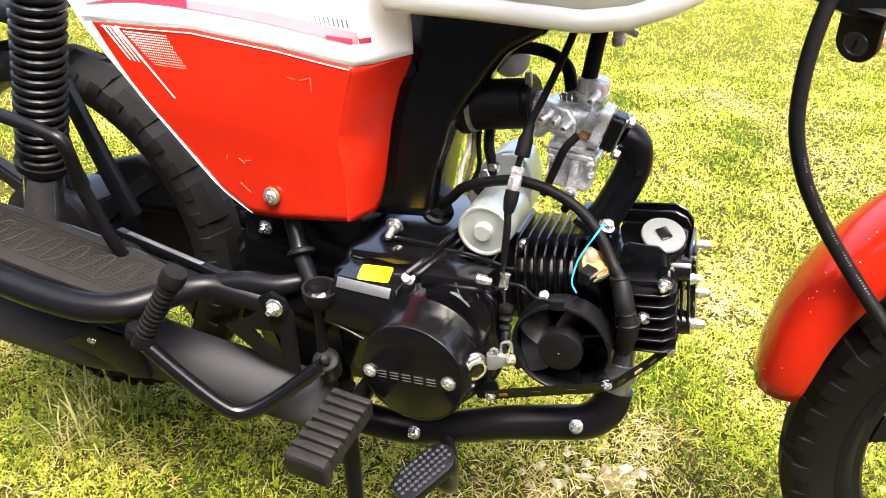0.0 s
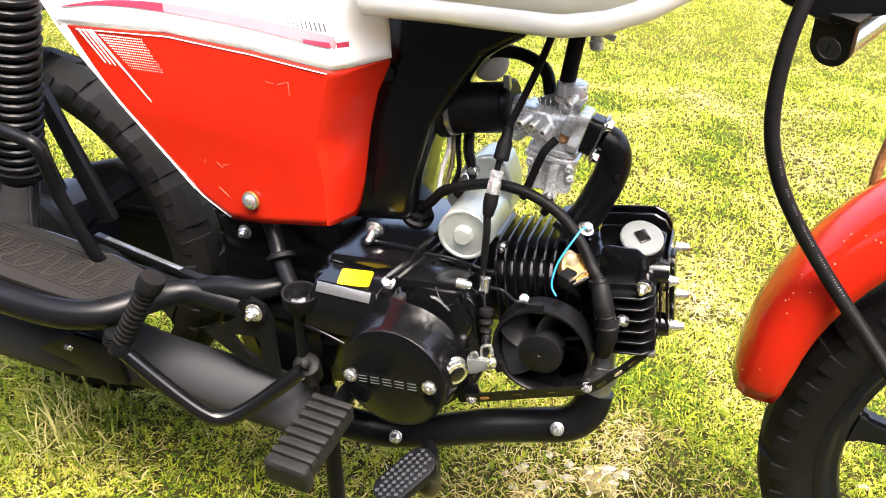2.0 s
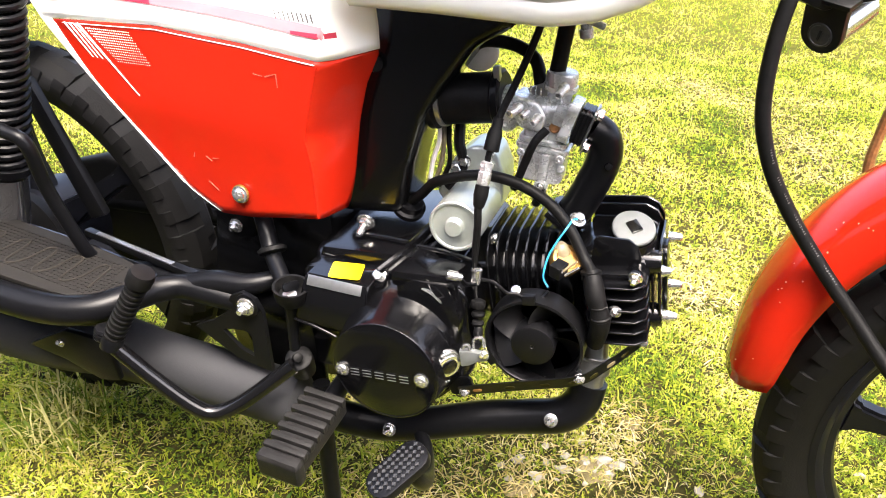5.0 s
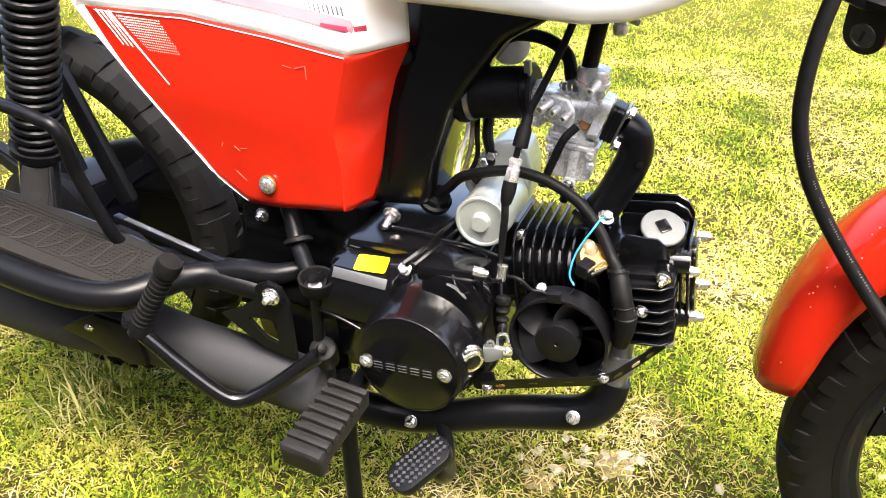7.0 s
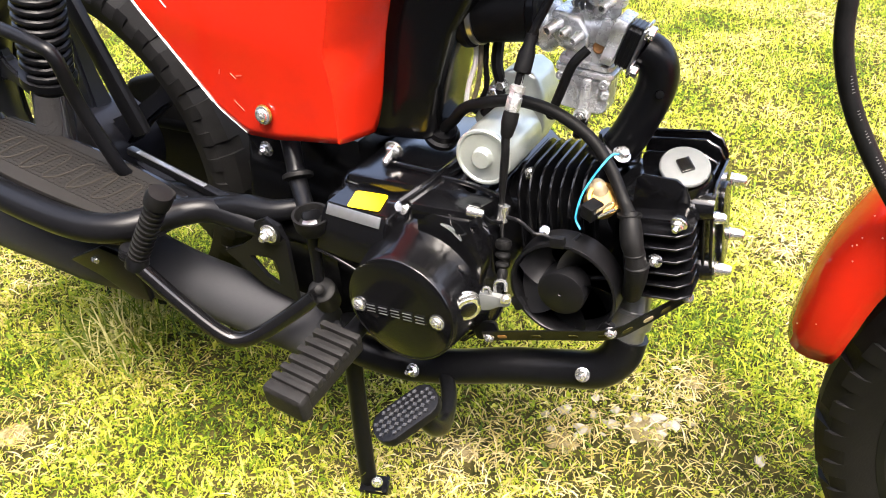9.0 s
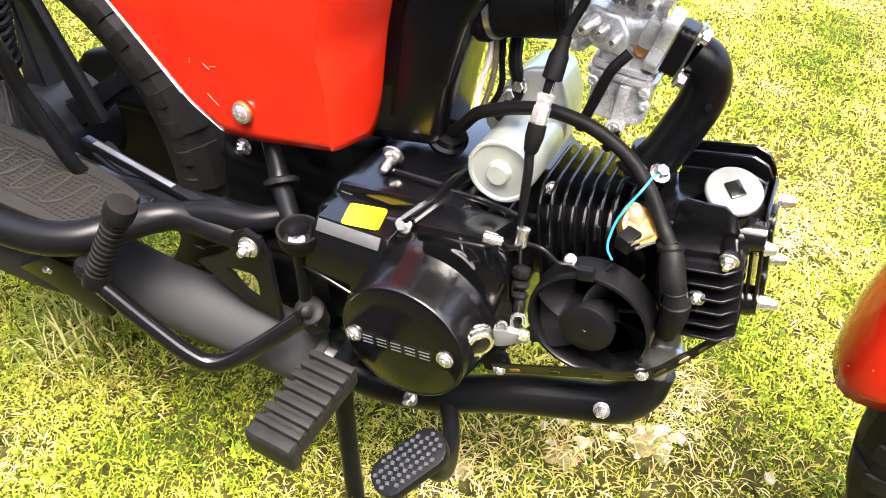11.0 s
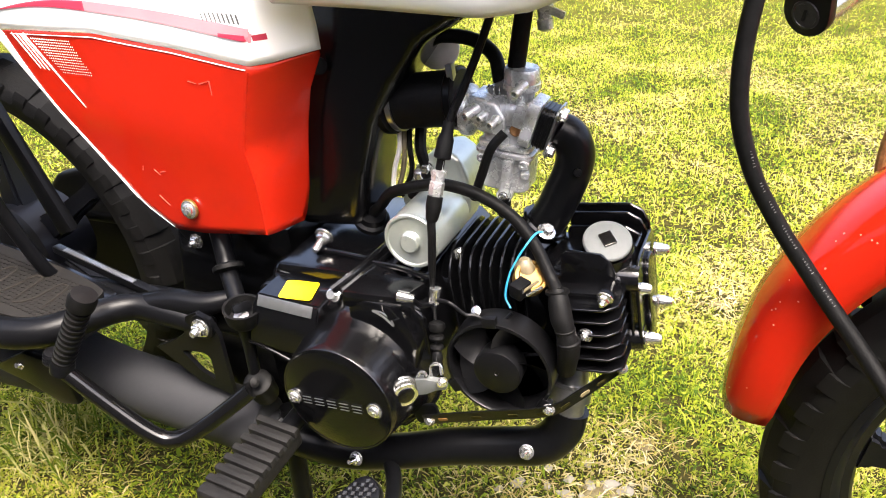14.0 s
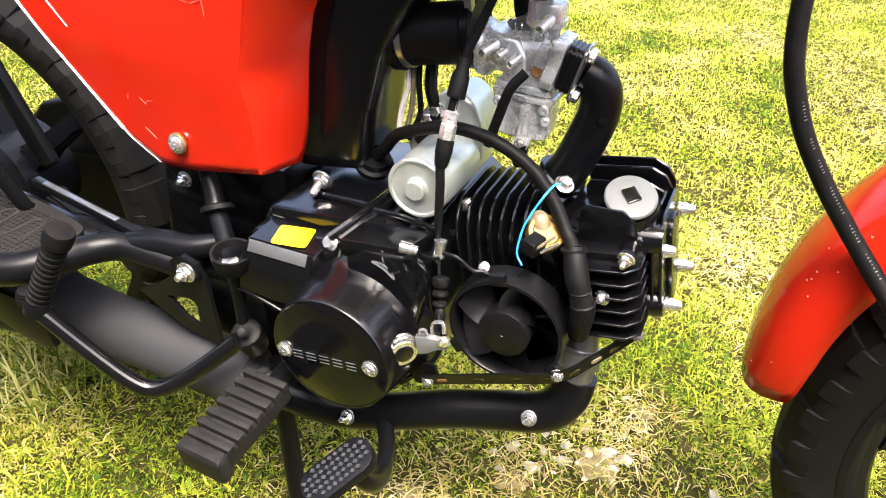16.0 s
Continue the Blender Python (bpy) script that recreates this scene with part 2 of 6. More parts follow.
def part(name, bm, material, parent, label="", smooth=35):
    """Links a bmesh as one mesh object under a thing or a part."""
    ob = new(name, mesh_of(name, bm, material, smooth))
    ob.parent = parent
    return tagged(ob, label)


def again(name, mesh, parent, m):
    """One more object on the same mesh, at the pose m."""
    ob = new(name, mesh)
    ob.parent, ob.matrix_basis = parent, m
    return ob


def thing(name, label, category, at=(0, 0, 0), group="", kind=""):
    ob = new(name)
    ob.location, ob.empty_display_size = at, 0.05
    return tagged(ob, label, category, group, kind)


def curve_points(pts, sub=6, closed=False):
    """Catmull-Rom points through pts; each is a tuple of any length."""
    p = [np.array(q, float) for q in pts]
    n, out = len(p), []
    for k in range(n if closed else n - 1):
        a, b = p[k], p[(k + 1) % n]
        o = p[k - 1] if closed or k else 2 * a - b
        c = p[(k + 2) % n] if closed or k + 2 < n else 2 * b - a
        for s in range(sub):
            t = s / sub
            out.append(0.5 * (2 * a + (b - o) * t + (2 * o - 5 * a + 4 * b - c) * t * t + (3 * a - o - 3 * b + c) * t ** 3))
    if not closed:
        out.append(p[-1])
    return out


def skin(bm, rings, closed_rings=True, caps=True, loop=False):
    """Joins rings of points with quads."""
    vs = [[bm.verts.new(q) for q in r] for r in rings]
    n = len(vs[0])
    for k in range(len(vs) if loop else len(vs) - 1):
        a, b = vs[k], vs[(k + 1) % len(vs)]
        for j in range(n if closed_rings else n - 1):
            bm.faces.new((a[j], a[(j + 1) % n], b[(j + 1) % n], b[j]))
    if caps and closed_rings and not loop:
        bm.faces.new(vs[0][::-1])
        bm.faces.new(vs[-1])
    return bm


def tube(pts, r, seg=12, sub=6, bm=None, closed=False, flat=1.0, up=None):
    """A round (or flattened) tube along a smooth curve; r: a radius or one for each point."""
    bm = bm or bmesh.new()
    rs = r if isinstance(r, (list, tuple)) else [r] * len(pts)
    q = curve_points([(*p, s) for p, s in zip(pts, rs)], sub, closed)
    at = [Vector(v[:3]) for v in q]
    rings, side = [], None
    for k, c in enumerate(at):
        a = at[(k + 1) % len(at)] if closed or k + 1 < len(at) else c
        b = at[k - 1] if closed or k else c
        d = (a - b).normalized()
        if up is not None:
            side = d.cross(Vector(up)).normalized()
        elif side is None:
            side = frame_of(d)[1]
        else:
            side = (side - d * side.dot(d)).normalized()
        other = d.cross(side)
        rings.append([c + (side * math.cos(2 * math.pi * j / seg) + other * math.sin(2 * math.pi * j / seg) * flat) * q[k][3] for j in range(seg)])
    return skin(bm, rings, True, not closed, closed)


def lathe(at, axis, profile, seg=24, bm=None, wobble=None):
    """Turns a profile of (height along axis, radius) round an axis through at."""
    bm = bm or bmesh.new()
    a, s, o = frame_of(axis)
    rings = []
    for h, r in profile:
        rings.append([Vector(at) + a * h + (s * math.cos(2 * math.pi * j / seg) + o * math.sin(2 * math.pi * j / seg)) * max(r, 1e-5) for j in range(seg)])
    return skin(bm, rings)


def prism(outline, y0, y1, bevel=0.0, plane="y", bm=None, segs=2, m=None):
    """A plate: an outline of (a, b) pushed from y0 to y1 across its plane, with rounded edges."""
    own = bmesh.new()
    def at(a, b, c):
        return {"y": (a, c, b), "z": (a, b, c), "x": (c, a, b)}[plane]
    skin(own, [[Vector(at(a, b, c)) for a, b in outline] for c in (y0, y1)])
    bmesh.ops.recalc_face_normals(own, faces=own.faces)
    if bevel:
        bmesh.ops.bevel(own, geom=own.edges[:], offset=bevel, segments=segs, affect="EDGES", profile=0.6, clamp_overlap=True)
    if m is not None:
        own.transform(m)
    return merge(bm, own)


def merge(bm, own):
    if bm is None:
        return own
    me = bpy.data.meshes.new("tmp")
    own.to_mesh(me)
    own.free()
    bm.from_mesh(me)
    bpy.data.meshes.remove(me)
    return bm


def box(size, m, bevel=0.002, bm=None, segs=2, taper=1.0):
    """A rounded box of that size at the pose m; taper narrows its top."""
    x, y, z = (s / 2 for s in size)
    own = bmesh.new()
    skin(own, [[Vector((a * k, b * k, c)) for a, b in ((-x, -y), (x, -y), (x, y), (-x, y))] for c, k in ((-z, 1.0), (z, taper))])
    if bevel:
        bmesh.ops.bevel(own, geom=own.edges[:], offset=bevel, segments=segs, affect="EDGES", profile=0.6, clamp_overlap=True)
    own.transform(m)
    return merge(bm, own)


def along(at, axis, roll=0.0):
    """The pose with z along axis at a place."""
    a, s, o = frame_of(axis)
    m = Matrix((s, o, a)).transposed().to_4x4()
    return Matrix.Translation(at) @ m @ pose(0, 0, 0, 0, 0, roll)


def rounded(w, h, r, n=4):
    """Outline of a rounded rectangle round the origin."""
    out = []
    for cx, cy, a in ((w / 2 - r, h / 2 - r, 0), (-w / 2 + r, h / 2 - r, 90), (-w / 2 + r, -h / 2 + r, 180), (w / 2 - r, -h / 2 + r, 270)):
        out += [(cx + r * math.cos(radians(a + 90 * k / n)), cy + r * math.sin(radians(a + 90 * k / n))) for k in range(n + 1)]
    return out


def hex_bolt_mesh(stub=0.010, washer=True):
    """A hex nut on a washer with a stub of thread, for a nut 10 mm across."""
    bm = bmesh.new()
    if washer:
        lathe((0, 0, 0), (0, 0, 1), [(0, 0.0084), (0.0014, 0.0084), (0.0016, 0.0080)], 20, bm)
    own = bmesh.new()
    skin(own, [[Vector((r * math.cos(radians(60 * k)), r * math.sin(radians(60 * k)), z)) for k in range(6)] for z, r in ((0.0012, 0.0052), (0.0018, 0.0058), (0.006, 0.0058), (0.0068, 0.0050))])
    merge(bm, own)
    if stub:
        prof = [(0.0066, 0.0032)]
        for k in range(int(stub / 0.0012)):
            prof += [(0.0068 + k * 0.0012, 0.0033), (0.0074 + k * 0.0012, 0.0029)]
        prof += [(0.0070 + stub, 0.0026)]
        lathe((0, 0, 0), (0, 0, 1), prof, 12, bm)
    return mesh_of("hex_nut", bm, CHROME, 30)


def screw_mesh(r=0.0045):
    """A pan-head screw with a cross slot and a washer ring."""
    bm = lathe((0, 0, 0), (0, 0, 1), [(0, r * 1.35), (0.001, r * 1.35), (0.0012, r), (0.0028, r * 0.92), (0.0036, r * 0.6), (0.0034, r * 0.25), (0.0026, r * 0.2)], 20)
    own = bmesh.new()
    box((r * 1.2, r * 0.24, 0.0006), pose(0, 0, 0.0036), 0, own)
    box((r * 0.24, r * 1.2, 0.0006), pose(0, 0, 0.0037), 0, own)
    return mesh_of("screw", merge(bm, own), CHROME, 30)


NUT, STUD, CAPBOLT, SCREW = hex_bolt_mesh(0.0), hex_bolt_mesh(0.011), hex_bolt_mesh(0.004), screw_mesh()


def fix(mesh, name, parent, at, axis, size=1.0, roll=0.0):
    return again(name, mesh, parent, along(at, axis, roll) @ Matrix.Scale(size, 4))

# ---- ground ----
def lie(x, y):
    """Height of the lawn: gentle unevenness, flat where the wheels stand."""
    return 0.012 * noise.noise(Vector((x * 1.1, y * 1.1, 3.0))) + 0.006 * noise.noise(Vector((x * 4.0, y * 4.0, 7.0)))


def make_ground():
    xs = sorted({*np.round(np.linspace(-1.6, 3.0, 60), 4), *np.round(np.geomspace(3.2, 400, 18), 3), *np.round(-np.geomspace(1.9, 400, 18), 3)})
    ys = sorted({*np.round(np.linspace(-1.2, 5.0, 80), 4), *np.round(np.geomspace(5.4, 400, 18), 3), *np.round(-np.geomspace(1.5, 400, 18), 3)})
    verts = [(x, y, lie(x, y) if abs(x) < 20 and abs(y) < 20 else 0.0) for y in ys for x in xs]
    n = len(xs)
    faces = [(j * n + i, j * n + i + 1, (j + 1) * n + i + 1, (j + 1) * n + i) for j in range(len(ys) - 1) for i in range(n - 1)]
    me = bpy.data.meshes.new("ground")
    me.from_pydata(verts, [], faces)
    me.materials.append(SOIL)
    me.shade_smooth()
    return tagged(new("ground", me), "sunlit lawn soil with dry yellow thatch and bare sandy patches", "ground", kind="structure")


make_ground()


def make_unseen_wall():
    """An unseen wall added behind the camera: it darkens reflections and shades the ground."""
    bm = bmesh.new()
    box((14.0, 0.24, 1.2), pose(0.3, -1.05, 0.56), 0.01, bm)
    ob = new("unseen_wall", mesh_of("unseen_wall", bm, RENDERED))
    return tagged(ob, "low plain dark rendered wall, unseen, added to darken reflections", "wall", kind="structure")


make_unseen_wall()


# places where the lawn is worn: x, y, radius
PATCHES = ((0.223, 0.113, 0.10), (0.129, 0.044, 0.07), (0.256, 0.223, 0.05), (-0.911, -0.069, 0.12), (-0.510, -0.279, 0.07), (0.152, 0.531, 0.05), (0.229, 2.109, 0.12), (0.031, -0.027, 0.06), (0.322, 0.612, 0.05))


def bare(x, y):
    """How bare the lawn is at a place, 0 to 1."""
    v = noise.noise(Vector((x * 2.6, y * 2.6, 1.3))) * 0.9 + noise.noise(Vector((x * 7.0, y * 7.0, 4.1))) * 0.5
    worn = max(0.95 - 0.6 * math.hypot((x - px) / 1.25, y - py) / ps for px, py, ps in PATCHES)
    return min(1.0, max(0.0, v * 0.8 + max(0.0, worn)))


def blades(name, spots, size, material, label, spread=1.0, lean=(0.3, 1.2)):
    """Many small bent leaves as one mesh: each a strip of two quads."""
    rnd = np.random.default_rng(7)
    n = len(spots)
    p = np.array(spots)
    turn, tip = rnd.uniform(0, 2 * np.pi, n), rnd.uniform(lean[0], lean[1], n)
    length = size[0] * rnd.uniform(0.55, 1.35, n) * p[:, 3]
    wide = size[1] * rnd.uniform(0.6, 1.3, n) * (0.6 + 0.4 * p[:, 3])
    ahead = np.stack([np.cos(turn), np.sin(turn), 0 * turn], 1)
    side = np.stack([-np.sin(turn), np.cos(turn), rnd.uniform(-0.5, 0.5, n)], 1)
    base = p[:, :3]
    rise, reach = np.cos(tip)[:, None], np.sin(tip)[:, None]
    up = np.array([[0, 0, 1.0]])
    mid = base + length[:, None] * (0.55 * rise * up + 0.35 * reach * ahead)
    end = base + length[:, None] * ((0.55 * rise + 0.30 * rise * (1 - reach)) * up + 0.95 * reach * ahead)
    w = wide[:, None] / 2
    v = np.stack([base - side * w * 0.6, base + side * w * 0.6, mid - side * w, mid + side * w, end], 1).reshape(-1, 3)
    k = np.arange(n)[:, None] * 5
    quads, tris = k + [0, 1, 3, 2], k + [2, 3, 4]
    me = bpy.data.meshes.new(name)
    me.vertices.add(len(v))
    me.vertices.foreach_set("co", v.ravel())
    loops = np.concatenate([quads, tris], 1).ravel()
    me.loops.add(len(loops))
    me.loops.foreach_set("vertex_index", loops.astype(np.int32))
    me.polygons.add(2 * n)
    starts = (np.arange(n)[:, None] * 7 + [0, 4]).ravel()
    me.polygons.foreach_set("loop_start", starts.astype(np.int32))
    me.update(calc_edges=True)
    me.validate()
    me.materials.append(material)
    return tagged(new(name, me), label, "grass", kind="stuff")


def hash_at(x, y):
    """A fixed pseudo-random number for a place."""
    return (math.sin(x * 127.1 + y * 311.7) * 43758.5453) % 1.0


def lawn_spots(x0, x1, y0, y1, per_m2, scale, seed, feather=0.0):
    rnd = np.random.default_rng(seed)
    n = int((x1 - x0) * (y1 - y0) * per_m2)
    out = []
    for x, y, u, e in zip(rnd.uniform(x0, x1, n), rnd.uniform(y0, y1, n), rnd.uniform(0, 1, n), rnd.uniform(0, 1, n)):
        if min(x - x0, x1 - x, y - y0, y1 - y) < feather * e ** 1.5:
            continue
        b = bare(x, y)
        c = noise.noise(Vector((x * 55.0, y * 55.0, 9.0))) + 0.6 * noise.noise(Vector((x * 130.0, y * 130.0, 2.0)))
        if u < (1.08 - 0.62 * b) * min(1.0, max(0.10, 0.70 + 1.4 * c)):
            out.append((x, y, lie(x, y) - 0.002, scale * (1.1 - 0.5 * b)))
    return out


near = lawn_spots(-1.1, 0.85, -0.5, 0.85, 215000, 1.0, 1, 0.25)
middle = lawn_spots(-2.0, 2.4, 0.45, 2.8, 46000, 1.55, 2, 0.6) + lawn_spots(-2.2, 2.2, -1.5, 0.9, 9000, 1.4, 5, 0.7)
far = lawn_spots(-4.2, 5.6, -3.0, 7.0, 5000, 2.6, 3, 2.2)
blades("grass", [p for p in near + middle + far if hash_at(p[0], p[1]) < 0.4], (0.0140, 0.0015), GRASS, "short yellow-green lawn grass blades", lean=(0.25, 1.25))
blades("clover", [p for p in near + middle + far if hash_at(p[0], p[1]) >= 0.4], (0.0074, 0.0032), GRASS, "small round clover leaves among the grass", lean=(0.7, 1.4))
dry = [(x, y, z + 0.001, k) for x, y, z, k in lawn_spots(-1.1, 1.6, -0.5, 2.2, 14000, 1.0, 9) if bare(x, y) > 0.02 + 0.25 * hash_at(x, y)]
blades("dry_grass", dry, (0.024, 0.0017), STRAW, "dry straw-coloured grass blades lying on bare patches", lean=(1.0, 1.5))


def make_tuft(x, y, n, reach, seed):
    rnd = np.random.default_rng(seed)
    spots = [(x + rnd.normal(0, reach), y + rnd.normal(0, reach), lie(x, y) - 0.004, rnd.uniform(0.6, 1.4)) for _ in range(n)]
    return blades("grass_tuft", spots, (0.088, 0.0026), TUFT, "tall uncut tuft of yellow-green grass blades", lean=(0.25, 1.25))


for tx, ty, tn, tr, ts in ((-0.530, -0.0763, 230, 0.030, 11), (-0.540, -0.1129, 110, 0.04, 12), (-0.505, -0.0512, 120, 0.035, 13), (-0.62, -0.30, 40, 0.06, 14)):
    make_tuft(tx, ty, tn, tr, ts)


# -- bare sandy patches worn into the lawn --
def make_patch(x, y, size, seed):
    """A low ragged mound of dry soil."""
    rings, n = [], 40
    for k, (f, h) in enumerate(((1.0, -0.004), (0.8, 0.0004), (0.5, 0.0012), (0.2, 0.0016))):
        ring = []
        for i in range(n):
            a = 2 * math.pi * i / n
            q = f * size * (1 + 0.45 * noise.noise(Vector((math.cos(a) * 1.7, math.sin(a) * 1.7, seed))) + 0.25 * noise.noise(Vector((math.cos(a) * 5, math.sin(a) * 5, seed + 9))))
            u, v = x + q * 1.25 * math.cos(a), y + q * math.sin(a)
            ring.append(Vector((u, v, lie(u, v) + h)))
        rings.append(ring)
    bm = bmesh.new()
    skin(bm, rings, True, True)
    return tagged(new("bare_soil", mesh_of("bare_soil", bm, SAND, 60)), "bare patch of dry sandy soil in the lawn", "soil", kind="stuff")


for k, (px, py, ps) in enumerate(PATCHES):
    make_patch(px, py, ps * 0.30, k * 3.7)
    litter = np.random.default_rng(40 + k)
    blades("dry_grass", [(px + litter.normal(0, ps * 0.8), py + litter.normal(0, ps * 0.7), lie(px, py) + 0.001, litter.uniform(0.5, 1.2)) for _ in range(int(34000 * ps * ps) + 120)], (0.024, 0.0018), STRAW, "dry straw-coloured grass lying on the bare soil", lean=(1.0, 1.5))


# -- pale stones trodden into the bare patch --
def make_stone(x, y, size, flat, seed):
    rnd = np.random.default_rng(seed)
    bm = bmesh.new()
    bmesh.ops.create_icosphere(bm, subdivisions=2, radius=size)
    for v in bm.verts:
        k = 1.0 + 0.55 * noise.noise(v.co * (1.1 / size) + Vector((seed, 0, 0)))
        v.co = Vector((v.co.x * k, v.co.y * k * 0.75, v.co.z * k * flat))
    ob = new("stone", mesh_of("stone", bm, STONE, 20))
    ob.matrix_basis = pose(x, y, lie(x, y) - size * flat * 0.15, rnd.uniform(-8, 8), rnd.uniform(-8, 8), rnd.uniform(0, 180))
    return tagged(ob, "flat pale limestone pebble half sunk in the lawn", "stone", "stones in the bare patch")


stone_rnd = np.random.default_rng(5)
for n in range(26):
    sx = 0.155 + stone_rnd.normal(0, 0.035) if n % 2 else 0.235 + stone_rnd.normal(0, 0.045)
    sy = 0.080 + stone_rnd.normal(0, 0.018) if n % 2 else 0.130 + stone_rnd.normal(0, 0.020)
    make_stone(sx, sy, stone_rnd.uniform(0.004, 0.009), 0.35, n + 3)
for n, (sx, sy, ss) in enumerate(((0.226, 0.134, 0.014), (0.252, 0.136, 0.010), (0.205, 0.128, 0.009), (0.180, 0.100, 0.010), (0.150, 0.073, 0.010), (0.597, 0.205, 0.013), (0.57, 0.24, 0.009), (0.358, 0.123, 0.009))):
    make_stone(sx, sy, ss, 0.3, n + 60)

# ---- motorcycle: forward is +x, its right side -y ----
bike = thing("motorcycle", "red and white motorcycle with black engine parked on grass", "motorcycle")
RIGHT = (0, -1, 0)

# -- wheels --
def make_tyre(name, c, r, half, parent, count=46):
    """A tyre with a round carcass, tread blocks and grooves."""
    side = [(0.60, r - 0.2165), (0.80, 0.046), (0.93, 0.036), (0.985, 0.027), (0.99, 0.0215), (0.975, 0.0165), (0.87, 0.0095), (0.83, 0.0085), (0.45, 0.0022), (0.40, 0.0018)]
    rows = [(-w, d) for w, d in side] + [(0.0, 0.0)] + [(w, d) for w, d in side[::-1]]
    last = len(rows) - 1
    rings = []
    for k in range(count * 4):
        a = 2 * math.pi * (k // 2 * 2 + (0.0 if k % 2 == 0 else 1.0) * 1.9) / (count * 4)
        ring = []
        for j, (w, d) in enumerate(rows):
            cut, e = 0.0, min(j, last - j)
            phase = (k // 2 + (1 if j > 10 else 0)) % 2
            if 4 <= e <= 6:
                cut = 0.006 if phase else 0.0
            elif e == 7:
                cut = 0.005
            elif e >= 8:
                cut = 0.005 if (k // 2 + (0 if j <= 10 else 2)) % 4 == 3 and j != 10 else 0.0
            rr = r - d - cut
            ring.append(Vector((c[0] + rr * math.cos(a), c[1] + w * half, c[2] + rr * math.sin(a))))
        rings.append(ring)
    bm = bmesh.new()
    skin(bm, rings, False, False, True)
    return part(name, bm, TYRE, parent, smooth=25)


def make_wheel(c, r, name, label, half=0.034, turn=35, slim=0.0):
    hub = part(name, lathe((c[0], c[1] - 0.055, c[2]), (0, 1, 0), [(0, 0.02), (0.004, 0.05), (0.012, 0.062), (0.095, 0.062), (0.103, 0.05), (0.11, 0.02)], 32), RIM, bike, label)
    make_tyre("tyre", c, r, half, hub)
    bm = bmesh.new()
    prof = [(-0.0215, 0.2195), (-0.024, 0.2205), (-0.0245, 0.2140), (-0.021, 0.2095), (-0.014, 0.2055), (-0.011, 0.1985 + slim), (-0.006, 0.1955 + slim), (0.006, 0.1955 + slim), (0.011, 0.1985 + slim), (0.014, 0.2055), (0.021, 0.2095), (0.0245, 0.2140), (0.024, 0.2205), (0.0215, 0.2195), (0.014, 0.212), (-0.014, 0.212)]
    rings = [[Vector((c[0] + q * math.cos(a), c[1] + h, c[2] + q * math.sin(a))) for h, q in prof] for a in np.linspace(0, 2 * math.pi, 72, endpoint=False)]
    skin(bm, rings, True, False, True)
    part("rim", bm, RIM, hub)
    spoke = bmesh.new()
    skin(spoke, [[Vector((u, w * k, v)) for u, w in ((-b, -1), (b, -1), (b, 1), (-b, 1))] for v, b, k in ((0.05, 0.020, 0.016), (0.10, 0.013, 0.012), (0.165, 0.011, 0.010), (0.190, 0.016, 0.010), (0.199, 0.030, 0.010))])
    bmesh.ops.bevel(spoke, geom=spoke.edges[:], offset=0.004, segments=2, affect="EDGES", clamp_overlap=True)
    me = mesh_of("spoke", spoke, RIM)
    for k in range(6):
        again("spoke", me, hub, Matrix.Translation(c) @ pose(0, 0, 0, 0, 60 * k + turn, 0))
    return hub


FRONT, REAR = (0.645, 0.0, 0.268), (-0.537, 0.0, 0.290)
make_wheel(FRONT, 0.272, "front_wheel", "black six-spoke alloy front wheel with a treaded tyre")
make_wheel(REAR, 0.256, "rear_wheel", "black alloy rear wheel with a worn block-tread tyre", 0.036, 55, 0.006)


# -- mudguards --
def make_guard(name, c, r, a0, a1, half, skirt, material, label, steps=40):
    """A mudguard: a crowned U section swept round an arc, rounded at both ends."""
    bm = bmesh.new()
    rings = []
    for k in range(steps + 1):
        t = k / steps
        a = radians(a0 + (a1 - a0) * t)
        ease = min(1.0, t * 14) ** 0.5
        h, s = half * (0.86 + 0.14 * ease), skirt * (0.85 + 0.15 * ease)
        ring = []
        for w, d in ((-1.0, 1.0), (-1.0, 0.75), (-0.97, 0.5), (-0.88, 0.28), (-0.7, 0.12), (-0.4, 0.03), (0, 0), (0.4, 0.03), (0.7, 0.12), (0.88, 0.28), (0.97, 0.5), (1.0, 0.75), (1.0, 1.0)):
            rr = r - d * s
            ring.append(Vector((c[0] + rr * math.cos(a), c[1] + w * h, c[2] + rr * math.sin(a))))
        rings.append(ring)
    skin(bm, rings, False, False)
    ob = part(name, bm, material, bike, label)
    solid = ob.modifiers.new("thickness", "SOLIDIFY")
    solid.thickness, solid.offset = 0.0028, 0
    return ob


